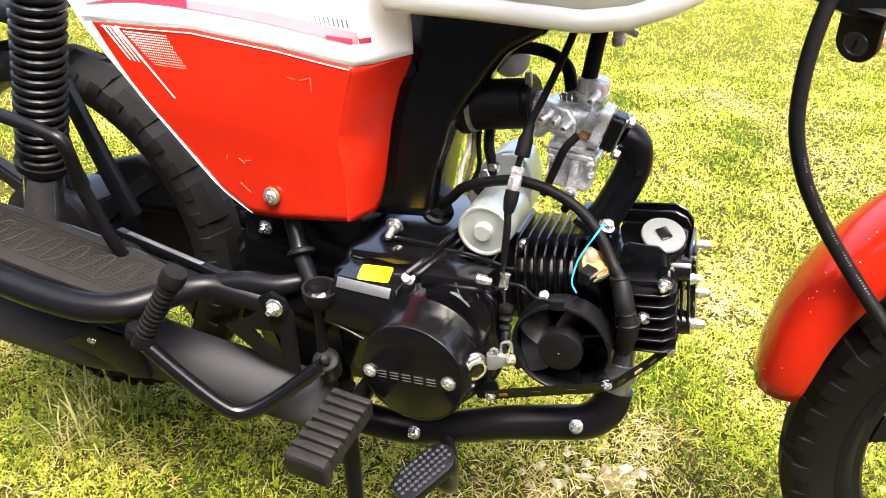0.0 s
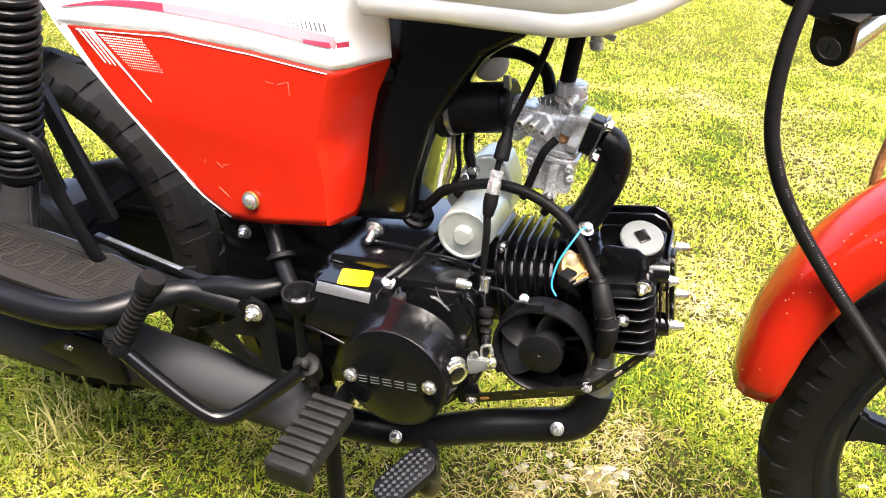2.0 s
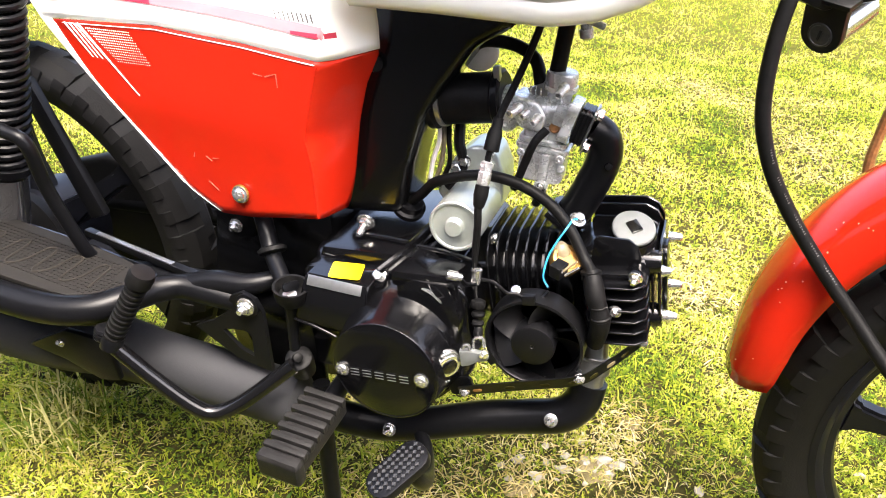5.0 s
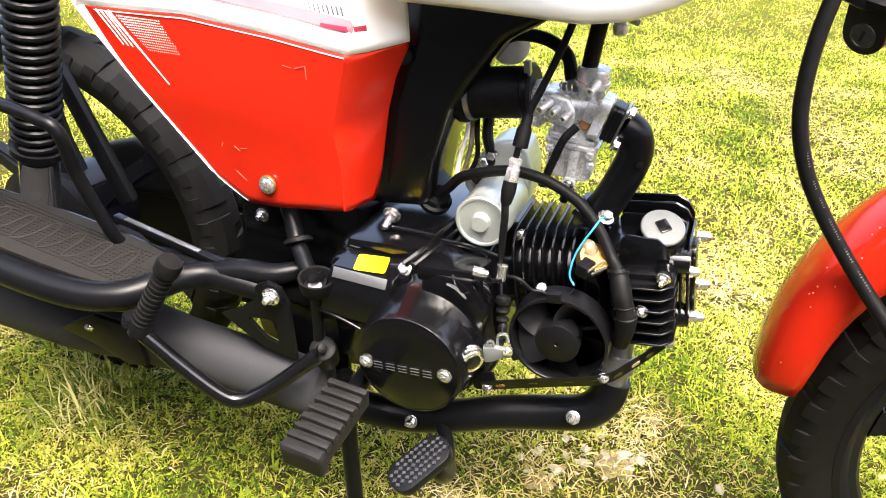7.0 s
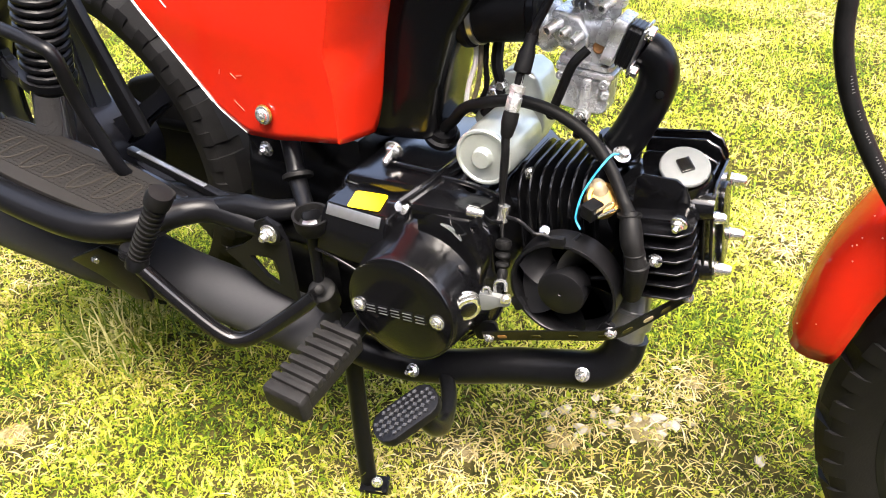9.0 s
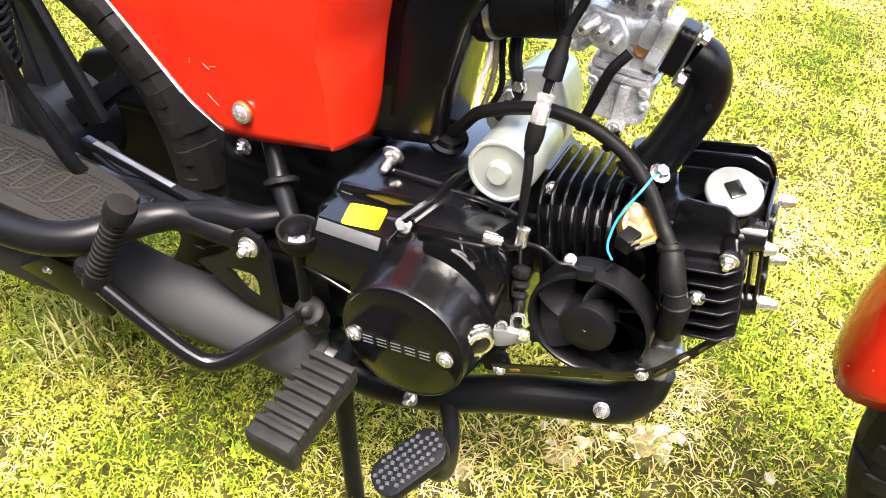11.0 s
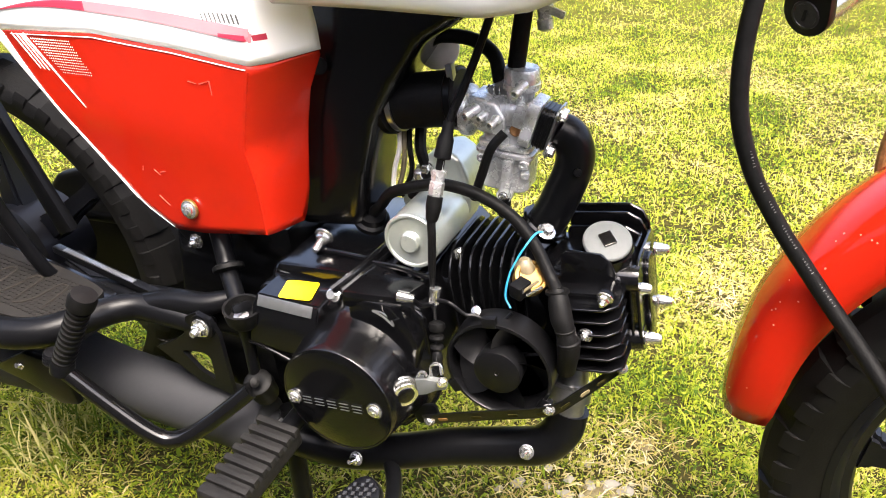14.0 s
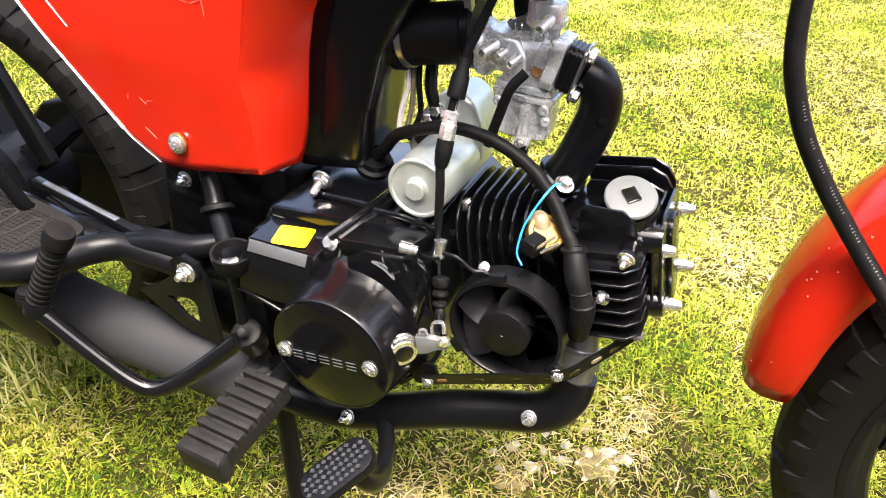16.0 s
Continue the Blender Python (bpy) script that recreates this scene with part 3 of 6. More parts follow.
guard = make_guard("front_mudguard", (0.605, 0.0, 0.335), 0.273, 184.0, 40, 0.052, 0.042, RED, "glossy red plastic front mudguard with fine scratches")
make_guard("rear_mudguard", (-0.545, 0.0, 0.300), 0.315, 72, 172, 0.060, 0.035, PLASTIC, "black plastic inner rear mudguard")
CHIP = shader("bare_chip_in_paint", (0.45, 0.16, 0.11), 0.6, dark=(0.36, 0.11, 0.07), scale=500, mix=0.6)
chip_rnd = np.random.default_rng(17)
for k in range(15):
    a, w = radians(chip_rnd.uniform(140, 182)), chip_rnd.uniform(-0.98, -0.6)
    d = float(np.interp(-w, (0.4, 0.7, 0.88, 0.97, 1.0), (0.03, 0.12, 0.28, 0.5, 0.75)))
    q, u = 0.273 - 0.042 * d, Vector((math.cos(a), 0, math.sin(a)))
    out = (u * (0.4 - 0.3 * d) + Vector((0, -1, 0)) * (0.3 + d)).normalized()
    p = Vector((0.605, 0.052 * w, 0.335)) + u * q + out * 0.0015
    part("paint_chip", lathe(p, out, [(0, 0.0), (0, 0.0007), (0.0002, 0.0004 + 0.0008 * chip_rnd.random() ** 3), (0.0003, 0.0)], 6), CHIP, guard)


# -- fork and cables at the front --
for side in (-1, 1):
    leg = part("fork_leg", tube([(0.645, 0.085 * side, 0.268), (0.56, 0.085 * side, 0.44), (0.49, 0.085 * side, 0.58)], 0.019, 16), GLOSS, bike)
    part("stanchion", tube([(0.49, 0.085 * side, 0.58), (0.43, 0.085 * side, 0.70)], 0.013, 14), CHROME, leg)
part("front_axle", tube([(0.645, -0.11, 0.268), (0.645, 0.11, 0.268)], 0.007, 12, 1), CHROME, bike)
brake_cable = part("brake_cable", tube([(0.315, -0.03, 0.72), (0.302, -0.045, 0.65), (0.3035, -0.05, 0.59), (0.318, -0.05, 0.545), (0.341, -0.05, 0.507), (0.371, -0.055, 0.470), (0.405, -0.07, 0.435), (0.46, -0.10, 0.385), (0.55, -0.11, 0.33)], 0.0061, 12, 8), RUBBER, bike, "thick black rubber-sheathed front brake cable with worn white print")
def print_marks(path, r, spots, parent, material):
    """Worn print on a cable: short pale bars along its outer side."""
    q = [Vector(p) for p in curve_points(path, 40)]
    for k, n in spots:
        for j in range(n):
            i = min(len(q) - 2, k + 2 * j)
            d = (q[i + 1] - q[i]).normalized()
            face = d.cross(Vector((0.35, -0.8, 0.45)).cross(d)).normalized()
            m = Matrix((d, face.cross(d), face)).transposed().to_4x4()
            part("print_mark", box((0.0005, 0.0009 + 0.0005 * ((k + j) % 3), 0.0002), Matrix.Translation(q[i] + face * (r + 0.0001)) @ m, 0), material, parent, smooth=0)


print_marks([(0.3035, -0.05, 0.59), (0.318, -0.05, 0.545), (0.341, -0.05, 0.507), (0.371, -0.055, 0.470), (0.405, -0.07, 0.435)], 0.0061, ((30, 6), (52, 4), (66, 5), (84, 9), (108, 6), (126, 8)), brake_cable, GREYMARK)
part("speedometer_cable", tube([(0.425, 0.05, 0.66), (0.414, 0.06, 0.557), (0.417, 0.062, 0.49), (0.46, 0.08, 0.38)], 0.0045, 10), RUST, bike, "brownish black speedometer cable")


# -- side cowl: red lower panel, white upper panel --
def lerp(x, xs, ys):
    return float(np.interp(x, xs, ys))


def crease_x(z):
    return lerp(z, (0.43, 0.49, 0.52, 0.56, 0.60, 0.66), (-0.068, -0.071, -0.077, -0.068, -0.058, -0.045))


def front_x(z):
    return lerp(z, (0.43, 0.465, 0.527, 0.595, 0.62, 0.66), (-0.060, -0.054, -0.046, -0.024, -0.022, -0.015))


def cowl_y(x, z):
    """The cowl's skin: it draws in towards the tail and folds in sharply before its front edge."""
    xc, xf = crease_x(z), front_x(z)
    fold = 0.05 * min(1.3, max(0.0, x - xc) / max(0.006, xf - xc))
    tail = 0.04 * min(1.25, max(0.0, xc - x) / 0.335) ** 1.3
    swell = 0.0022 * math.exp(-((z - 0.53) / 0.05) ** 2) * math.exp(-((x + 0.20) / 0.12) ** 2)
    return -0.095 + fold + tail - swell


LOW_X = (-0.429, -0.407, -0.376, -0.338, -0.290, -0.226, -0.194, -0.189, -0.147, -0.111, -0.070, -0.060, -0.054, -0.046, -0.036, -0.022)
LOW_Z = (0.619, 0.589, 0.562, 0.531, 0.490, 0.435, 0.420, 0.418, 0.423, 0.431, 0.439, 0.434, 0.465, 0.527, 0.565, 0.600)
SPLIT_X, SPLIT_Z = (-0.44, -0.381, -0.244, -0.141, -0.058, -0.049, -0.022), (0.585, 0.592, 0.602, 0.599, 0.5925, 0.5925, 0.597)


def low_z(x):
    return lerp(x, LOW_X, LOW_Z)


def split_z(x):
    return lerp(x, SPLIT_X, SPLIT_Z)


def cowl_patch(columns, rows, lift=0.0, inset=None):
    """A piece of the cowl's skin between two edges given for each column: (x, z below, z above)."""
    bm = bmesh.new()
    rings = []
    for x, z0, z1 in columns:
        rings.append([Vector((x, cowl_y(x, z) - lift, z)) for z in np.linspace(z0, z1, rows)])
    skin(bm, rings, False, False)
    return bm


def thick(ob, t, offset=0.0):
    mod = ob.modifiers.new("thickness", "SOLIDIFY")
    mod.thickness, mod.offset = t, offset
    return ob


xs = [*np.linspace(-0.405, -0.10, 44), *np.linspace(-0.096, -0.0225, 34)]
panel = part("side_panel", cowl_patch([(x, low_z(x), split_z(x)) for x in xs if split_z(x) > low_z(x) + 0.002], 22), RED, bike, "glossy red plastic side panel with scratches and a white edge line", smooth=22)
thick(panel, 0.003)
xs = [*np.linspace(-0.44, -0.10, 40), *np.linspace(-0.096, -0.0238, 30)]
upper = part("upper_side_panel", cowl_patch([(x, max(low_z(x), split_z(x) + 0.0008), 0.70) for x in xs], 16), WHITE, bike, "cream white plastic side cowl with red stripes", smooth=50)
thick(upper, 0.003)
# white edging along the panel's slanted lower edge and a grey line on the joint
part("edge_line", tube([(x, cowl_y(x, low_z(x)) - 0.0008, low_z(x) + 0.0012) for x in np.linspace(-0.43, -0.19, 26)], [0.0017] * 10 + [0.0017 - 0.00006 * k for k in range(16)], 8, 2), DECAL, panel)
def margin(x):
    """Width of the white margin between the red panel and its slanted edge."""
    return 0.0014 + 0.020 * min(1.0, max(0.0, (-0.322 - x) / 0.075)) ** 1.6


thick(part("white_margin", cowl_patch([(x, low_z(x) - 0.0008, min(low_z(x) + margin(x), split_z(x) + 0.0006)) for x in np.linspace(-0.399, -0.235, 40)], 5, 0.0021), WHITE, panel), 0.0006)
thick(part("joint_line", cowl_patch([(x, split_z(x) - 0.0034, split_z(x) - 0.0026) for x in np.linspace(-0.375, -0.05, 50)], 3, 0.002), DECAL, panel), 0.0006)

part("panel_grommet", lathe((-0.031, -0.040, 0.581), (0.75, -0.65, 0.1), [(0, 0.0075), (0.003, 0.0072), (0.0045, 0.0052), (0.0045, 0.0)], 18), RUBBER, panel, "black rubber grommet")
# -- frame spine, tank --
spine = part("frame_spine", prism([(0.13, 0.665), (0.094, 0.622), (0.062, 0.604), (0.038, 0.57), (0.016, 0.534), (0.002, 0.483), (-0.006, 0.425), (-0.08, 0.415), (-0.085, 0.50), (-0.07, 0.60), (-0.06, 0.665)], -0.034, 0.034, 0.014, segs=4), SPINE, bike, "black painted pressed-steel frame spine")


def tank_low(x):
    return lerp(x, (-0.03, 0.05, 0.14, 0.173, 0.204, 0.237, 0.27, 0.32), (0.644, 0.6445, 0.643, 0.649, 0.662, 0.683, 0.708, 0.74))


def make_tank():
    bm = bmesh.new()
    rings = []
    for x in np.linspace(-0.024, 0.33, 46):
        z, f = tank_low(x), 1.0 if x < 0.2 else 1.0 - 0.5 * ((x - 0.2) / 0.13) ** 2
        half = [(0.0, 0.03), (0.06, 0.012), (0.094, 0.001), (0.101, 0.0), (0.106, 0.004), (0.113, 0.017), (0.1125, 0.0195), (0.1145, 0.021), (0.124, 0.036), (0.128, 0.055), (0.122, 0.085), (0.10, 0.115), (0.06, 0.135), (0.0, 0.142)]
        ring = [Vector((x, -w * f, z + h)) for w, h in half] + [Vector((x, w * f, z + h)) for w, h in half[-2:0:-1]]
        rings.append(ring)
    skin(bm, rings)
    return part("fuel_tank_cover", bm, WHITE, bike, "cream white fuel tank cover with a folded lower edge", smooth=50)


tank = make_tank()
part("tank_stripe", tube([(x, -0.1285, tank_low(x) + 0.052) for x in np.linspace(0.06, 0.16, 8)], [0.001, 0.004, 0.006, 0.007, 0.007, 0.006, 0.004, 0.001], 10, 3, flat=1.0), PINK, tank, "dark red stripe")

def smooth_corners(outline, k=0.12, n=4):
    """An outline with each corner cut to a short curve."""
    out, c = [], len(outline)
    for i, p in enumerate(outline):
        a, b = outline[i - 1], outline[(i + 1) % c]
        for j in range(n + 1):
            t = j / n
            u, v = [(p[d] + (a[d] - p[d]) * k, p[d], p[d] + (b[d] - p[d]) * k) for d in (0, 1)]
            out.append(tuple((1 - t) ** 2 * w[0] + 2 * t * (1 - t) * w[1] + t * t * w[2] for w in (u, v)))
    return out


# -- engine case --
CX, CZ = 0.0245, 0.3215
case = part("engine_case", prism([(-0.090, 0.378), (-0.082, 0.386), (-0.02, 0.392), (0.03, 0.402), (0.066, 0.405), (0.085, 0.388), (0.092, 0.34), (0.088, 0.285), (0.06, 0.252), (0.0, 0.247), (-0.06, 0.262), (-0.088, 0.30)], -0.098, 0.095, 0.006, segs=3), CASE, bike, "black painted horizontal engine crankcase")
def case_corner():
    """The rear corner block of the cover: flat top, a chamfered front edge and an upright face."""
    bm = bmesh.new()
    side = [(-0.05, 0.3925), (-0.1195, 0.3900), (-0.1255, 0.3795), (-0.1265, 0.336), (-0.112, 0.320), (-0.05, 0.318)]
    skin(bm, [[Vector((x - 0.25 * (0.39 - z) * k, y, z)) for y, z in side] for x, k in ((-0.0725, 1.0), (-0.006, 0.0))])
    bmesh.ops.bevel(bm, geom=bm.edges[:], offset=0.0015, segments=2, affect="EDGES", clamp_overlap=True)
    return bm


corner = part("case_corner", case_corner(), CASE, case)
part("worn_edge", box((0.058, 0.0104, 0.0008), Matrix.Translation((-0.0410, -0.12285, 0.38505)) @ pose(0, 0, 0, 60, 0, 0), 0.0003), STEEL, case, "bright worn metal edge")
part("case_lower_rib", tube([(-0.086, -0.1262, 0.337), (-0.06, -0.1265, 0.332), (-0.04, -0.1265, 0.326)], 0.0016, 8), CASE, case)
part("case_top_block", prism([(-0.08, 0.385), (-0.074, 0.402), (0.04, 0.412), (0.06, 0.40), (0.04, 0.38)], -0.084, 0.08, 0.006), CASE, case)
part("case_rib", tube([(-0.004, -0.100, 0.397), (0.011, -0.075, 0.408), (0.020, -0.035, 0.414), (0.022, 0.0, 0.416)], 0.0042, 8), CASE, case)
part("case_rib", tube([(0.008, -0.100, 0.399), (0.022, -0.074, 0.410), (0.031, -0.035, 0.415), (0.033, 0.0, 0.416)], 0.0032, 8), CASE, case)
part("case_rib", tube([(-0.046, -0.056, 0.408), (-0.01, -0.060, 0.411), (0.012, -0.063, 0.413)], 0.0026, 8), CASE, case)
part("case_rib", tube([(0.022, -0.067, 0.413), (0.05, -0.068, 0.414), (0.083, -0.072, 0.412)], 0.0026, 8), CASE, case)
cover = part("clutch_cover", lathe((CX, -0.088, CZ), RIGHT, [(0, 0.074), (0.004, 0.073), (0.010, 0.069), (0.014, 0.0645), (0.030, 0.0605), (0.058, 0.0556), (0.0650, 0.0546), (0.0664, 0.0540), (0.0668, 0.0528), (0.0662, 0.0520), (0.0666, 0.0510), (0.0668, 0.03), (0.0668, 0.0)], 64), CASE, case, "glossy round black clutch cover with silver lettering")
part("cover_scoop", prism([(0.052, 0.372), (0.075, 0.360), (0.082, 0.338), (0.070, 0.33), (0.055, 0.35)], -0.125, -0.09, 0.004), CASE, case)
for dx, dz in ((-0.0435, -0.0075), (0.0385, 0.0025)):
    fix(SCREW, "screw", cover, (CX + dx, -0.1552, CZ + dz), RIGHT, 1.2, 20)


def letter_bars():
    """The maker's mark as plain raised silver bars on the cover."""
    for k in range(5):
        x = -0.030 + 0.0128 * k
        z = -0.0068 + 0.0022 * k * 0.6
        m = Matrix.Translation((CX + x, -0.1560, CZ + z)) @ pose(0, 0, 0, 90, 0, 0) @ pose(0, 0, 0, 0, 0, 7)
        bm = bmesh.new()
        box((0.0092, 0.0007, 0.0008), m @ pose(0, 0.0034, 0), 0.0002, bm)
        box((0.0092, 0.0007, 0.0008), m @ pose(0, 0.0, 0), 0.0002, bm)
        box((0.0092, 0.0007, 0.0008), m @ pose(0, -0.0034, 0), 0.0002, bm)
        part("mark_bar", bm, STEEL, cover)


letter_bars()
part("sticker", prism(smooth_corners([(-0.049, -0.1205), (-0.0175, -0.1150), (-0.0240, -0.0875), (-0.0560, -0.0935)]), 0, 0.0004, 0.0, "z", m=Matrix.Translation((0, -0.1, 0.3915)) @ pose(0, 0, 0, 2.0, 0, 0) @ Matrix.Translation((0, 0.1, 0.0006))), YELLOW, case, "blank bright yellow sticker")
part("oil_cap", lathe((-0.064, -0.066, 0.383), (0, -0.25, 1), [(0, 0.024), (0.006, 0.0235), (0.010, 0.021), (0.012, 0.017), (0.0124, 0.0)], 32), CASE, case, "low round black filler boss")
# A raised grey patch stands in for the highlight on the filler boss.
part("cap_shine", prism([(-0.011, -0.0045), (-0.004, -0.0055), (0.006, -0.005), (0.011, -0.003), (0.005, 0.0045), (-0.004, 0.0065), (-0.010, 0.004)], 0, 0.0012, 0.0003, "z", m=Matrix.Translation((-0.0606, -0.0790, 0.3950)) @ pose(0, 0, 0, 28, 0, 6)), LUG, case, "grey patch painted as the shine on the filler boss")
fix(STUD, "stud_nut", case, (-0.042, -0.046, 0.418), (0.02, -0.92, -0.30), 1.15, 10)
fix(NUT, "case_bolt", case, (-0.0035, -0.099, 0.391), (0, -0.8, 0.6), 0.85, 10)
part("bolt_boss", lathe((-0.0045, -0.096, 0.374), (0, -0.3, 1), [(0, 0.012), (0.012, 0.010), (0.015, 0.008)], 20), CASE, case)

for pts in (((0.0498, -0.1220, 0.4026), (0.0592, -0.1220, 0.3993), (0.0683, -0.1210, 0.3912)), ((0.0498, -0.1220, 0.4026), (0.0543, -0.1160, 0.3983), (0.0614, -0.1120, 0.3900)), ((0.0614, -0.1120, 0.3900), (0.0683, -0.1210, 0.3912))):
    part("scoop_edge", tube(list(pts), 0.0009, 6, 2), STEEL, case, "bare metal edge")
part("case_web", tube([(0.0640, -0.1180, 0.3411), (0.0801, -0.1000, 0.3644), (0.0868, -0.0900, 0.3740)], 0.0018, 8, 3), CASE, case)
# Added dark mass: it fills the gap behind the engine so no lawn shows.
part("gap_block", prism([(-0.225, 0.405), (-0.15, 0.425), (-0.08, 0.42), (-0.07, 0.30), (-0.075, 0.205), (-0.15, 0.195), (-0.22, 0.21), (-0.24, 0.30)], -0.052, 0.06, 0.008), SPINE, case, "black block added to fill the dark gap behind the engine")
part("case_side_wall", prism([(-0.085, 0.376), (-0.01, 0.380), (0.03, 0.37), (-0.02, 0.27), (-0.075, 0.27)], -0.108, -0.08, 0.004), CASE, case)
part("case_top_plate", prism([(0.016, -0.116), (0.070, -0.108), (0.080, -0.074), (0.026, -0.074)], 0.394, 0.411, 0.004, "z"), CASE, case)
part("case_front_wall", prism([(0.020, 0.36), (0.020, 0.405), (0.072, 0.405), (0.086, 0.37), (0.082, 0.33)], -0.114, -0.08, 0.005), CASE, case)

# -- cylinder and head --
ELEV = radians(9.5)
AX, UP = Vector((math.cos(ELEV), 0, math.sin(ELEV))), Vector((-math.sin(ELEV), 0, math.cos(ELEV)))
A0 = Vector((0.09, -0.004, 0.367))


def eng(s, y, n):
    return A0 + AX * s + Vector((0, y, 0)) + UP * n


EM = Matrix.Translation(A0) @ Matrix((AX, (0, 1, 0), UP)).transposed().to_4x4()
barrel = part("cylinder", lathe(eng(-0.01, 0, 0), AX, [(0, 0.046), (0.095, 0.046), (0.10, 0.044)], 40), CASE, bike, "black finned air-cooled engine cylinder")
fin = mesh_of("fin", prism(rounded(0.106, 0.122, 0.03, 5), -0.0013, 0.0013, 0.0008, "x", segs=1), CASE)
for k in range(8):
    again("cooling_fin", fin, barrel, EM @ pose(0.008 + 0.0098 * k, 0, 0.0))
head = part("cylinder_head", prism(rounded(0.086, 0.09, 0.016), 0.085, 0.158, 0.006, "x", m=EM), CASE, bike, "black finned cylinder head with silver dome nuts")
side_fin = mesh_of("fin", prism([(-0.024, -0.020), (0.018, -0.020), (0.028, -0.010), (0.028, 0.02), (-0.038, 0.02)], -0.0011, 0.0011, 0.0007, "z", segs=1), CASE)
for k in range(6):
    again("cooling_fin", side_fin, head, EM @ pose(0.133, -0.056, 0.0285 - 0.0118 * k))
part("fin_web", prism(rounded(0.036, 0.066, 0.006), -0.060, -0.040, 0.003, m=EM @ pose(0.122, 0, -0.002)), CASE, head)
# upright fins along the far side of the head, rounded at the front corner
top_fin = mesh_of("fin", prism([(-0.030, -0.05), (0.036, -0.05), (0.038, 0.004), (0.033, 0.016), (0.022, 0.023), (-0.026, 0.023), (-0.030, 0.018)], -0.0014, 0.0014, 0.001, "y", segs=1), CASE)
for y, h in ((0.016, 0.036), (0.028, 0.044), (0.040, 0.047)):
    again("cooling_fin", top_fin, head, EM @ pose(0.130, y, h))
front_fin = mesh_of("fin", prism(rounded(0.080, 0.092, 0.018), -0.0013, 0.0013, 0.0008, "x", segs=1), CASE)
for k in range(4):
    again("cooling_fin", front_fin, head, EM @ pose(0.1505 + 0.0062 * k, 0.004, 0.004))
part("head_cover_plate", prism(rounded(0.030, 0.078, 0.012), 0.170, 0.174, 0.0015, "x", m=EM @ pose(0, 0.004, 0)), CASE, head)
part("front_boss", lathe(eng(0.145, -0.028, 0.033), AX, [(0, 0.013), (0.020, 0.012), (0.026, 0.0105)], 20), CASE, head)
part("front_boss", lathe(eng(0.145, -0.026, -0.026), AX, [(0, 0.013), (0.020, 0.012), (0.026, 0.0105)], 20), CASE, head)
part("valve_guard", prism([(0.190, 0.420), (0.190, 0.446), (0.194, 0.450), (0.221, 0.452), (0.230, 0.447), (0.235, 0.436), (0.235, 0.420)], -0.048, -0.0445, 0.001), CASE, head, "flat black cast plate")
part("guard_shelf", box((0.046, 0.03, 0.010), EM @ pose(0.124, -0.045, 0.030), 0.003), CASE, head)
part("valve_tower", lathe((0.222, -0.016, 0.428), (0.05, -0.42, 0.9), [(0, 0.028), (0.012, 0.025), (0.022, 0.021), (0.025, 0.0200)], 28), CASE, head)
CAPV = Vector((0.10, -0.42, 0.9)).normalized()
cap0 = Vector((0.2225, -0.0285, 0.4535))
part("valve_cap", lathe(cap0, CAPV, [(0, 0.018), (0.001, 0.0200), (0.0030, 0.0200), (0.0040, 0.0190), (0.0043, 0.0)], 32), DULLCAP, head, "flat silver valve cap with a dark square socket")
part("cap_socket", box((0.0130, 0.0110, 0.003), along(cap0 + CAPV * 0.0050, CAPV, 40), 0.0008), CASE, head)
dome = lathe((0, 0, 0), (0, 0, 1), [(0, 0.0075), (0.0015, 0.0075), (0.002, 0.0066), (0.0075, 0.0066), (0.009, 0.0056), (0.013, 0.0052), (0.0155, 0.0036), (0.0162, 0.0)], 18)
bmesh.ops.scale(dome, vec=(0.84, 0.84, 0.84), verts=dome.verts)
DOME = mesh_of("dome_nut", dome, CHROME, 40)
for a, y, n in ((0.172, 0.030, 0.030), (0.166, -0.026, 0.022), (0.1725, 0.030, -0.024), (0.1715, -0.026, -0.027)):
    again("dome_nut", DOME, head, along(eng(a, y, n), AX))
part("stud_boss", tube([(0.2315, -0.0520, 0.4267), (0.2338, -0.0770, 0.4335)], 0.0062, 14, 1), CASE, head)
again("head_bolt", CAPBOLT, head, along((0.2336, -0.0780, 0.4325), (-0.1, -0.9, -0.35)) @ Matrix.Scale(0.8, 4))
again("head_bolt", CAPBOLT, head, along((0.2213, -0.0760, 0.3925), (-0.2, -1, 0.1)) @ Matrix.Scale(0.72, 4))

# -- inlet pipe, carburettor, air hose --
inlet = part("inlet_pipe", tube([(0.154, 0.004, 0.434), (0.165, 0.004, 0.452), (0.1755, 0.005, 0.478), (0.1825, 0.005, 0.500), (0.1835, 0.004, 0.516), (0.1785, 0.002, 0.5285), (0.1685, 0.000, 0.5350)], [0.0172, 0.0170, 0.0168, 0.0166, 0.0164, 0.0162, 0.0158], 24, 8), SATIN, bike, "curved black steel inlet pipe")
part("inlet_flange", box((0.05, 0.036, 0.008), along((0.157, 0.002, 0.440), (0.5, -0.1, 0.86)), 0.003), CASE, inlet)
part("flange_lip", lathe((0.160, 0.003, 0.444), (0.5, 0.0, 0.86), [(0, 0.0215), (0.002, 0.0220), (0.004, 0.0205)], 28), GLOSS, inlet)
fix(NUT, "flange_nut", inlet, (0.170, -0.026, 0.452), (0.4, -0.3, 0.86), 0.95)
part("pipe_pip", lathe((0.190, -0.011, 0.504), (0.3, -0.9, 0.2), [(0, 0.004), (0.002, 0.0035), (0.0026, 0.0)], 12), GLOSS, inlet)
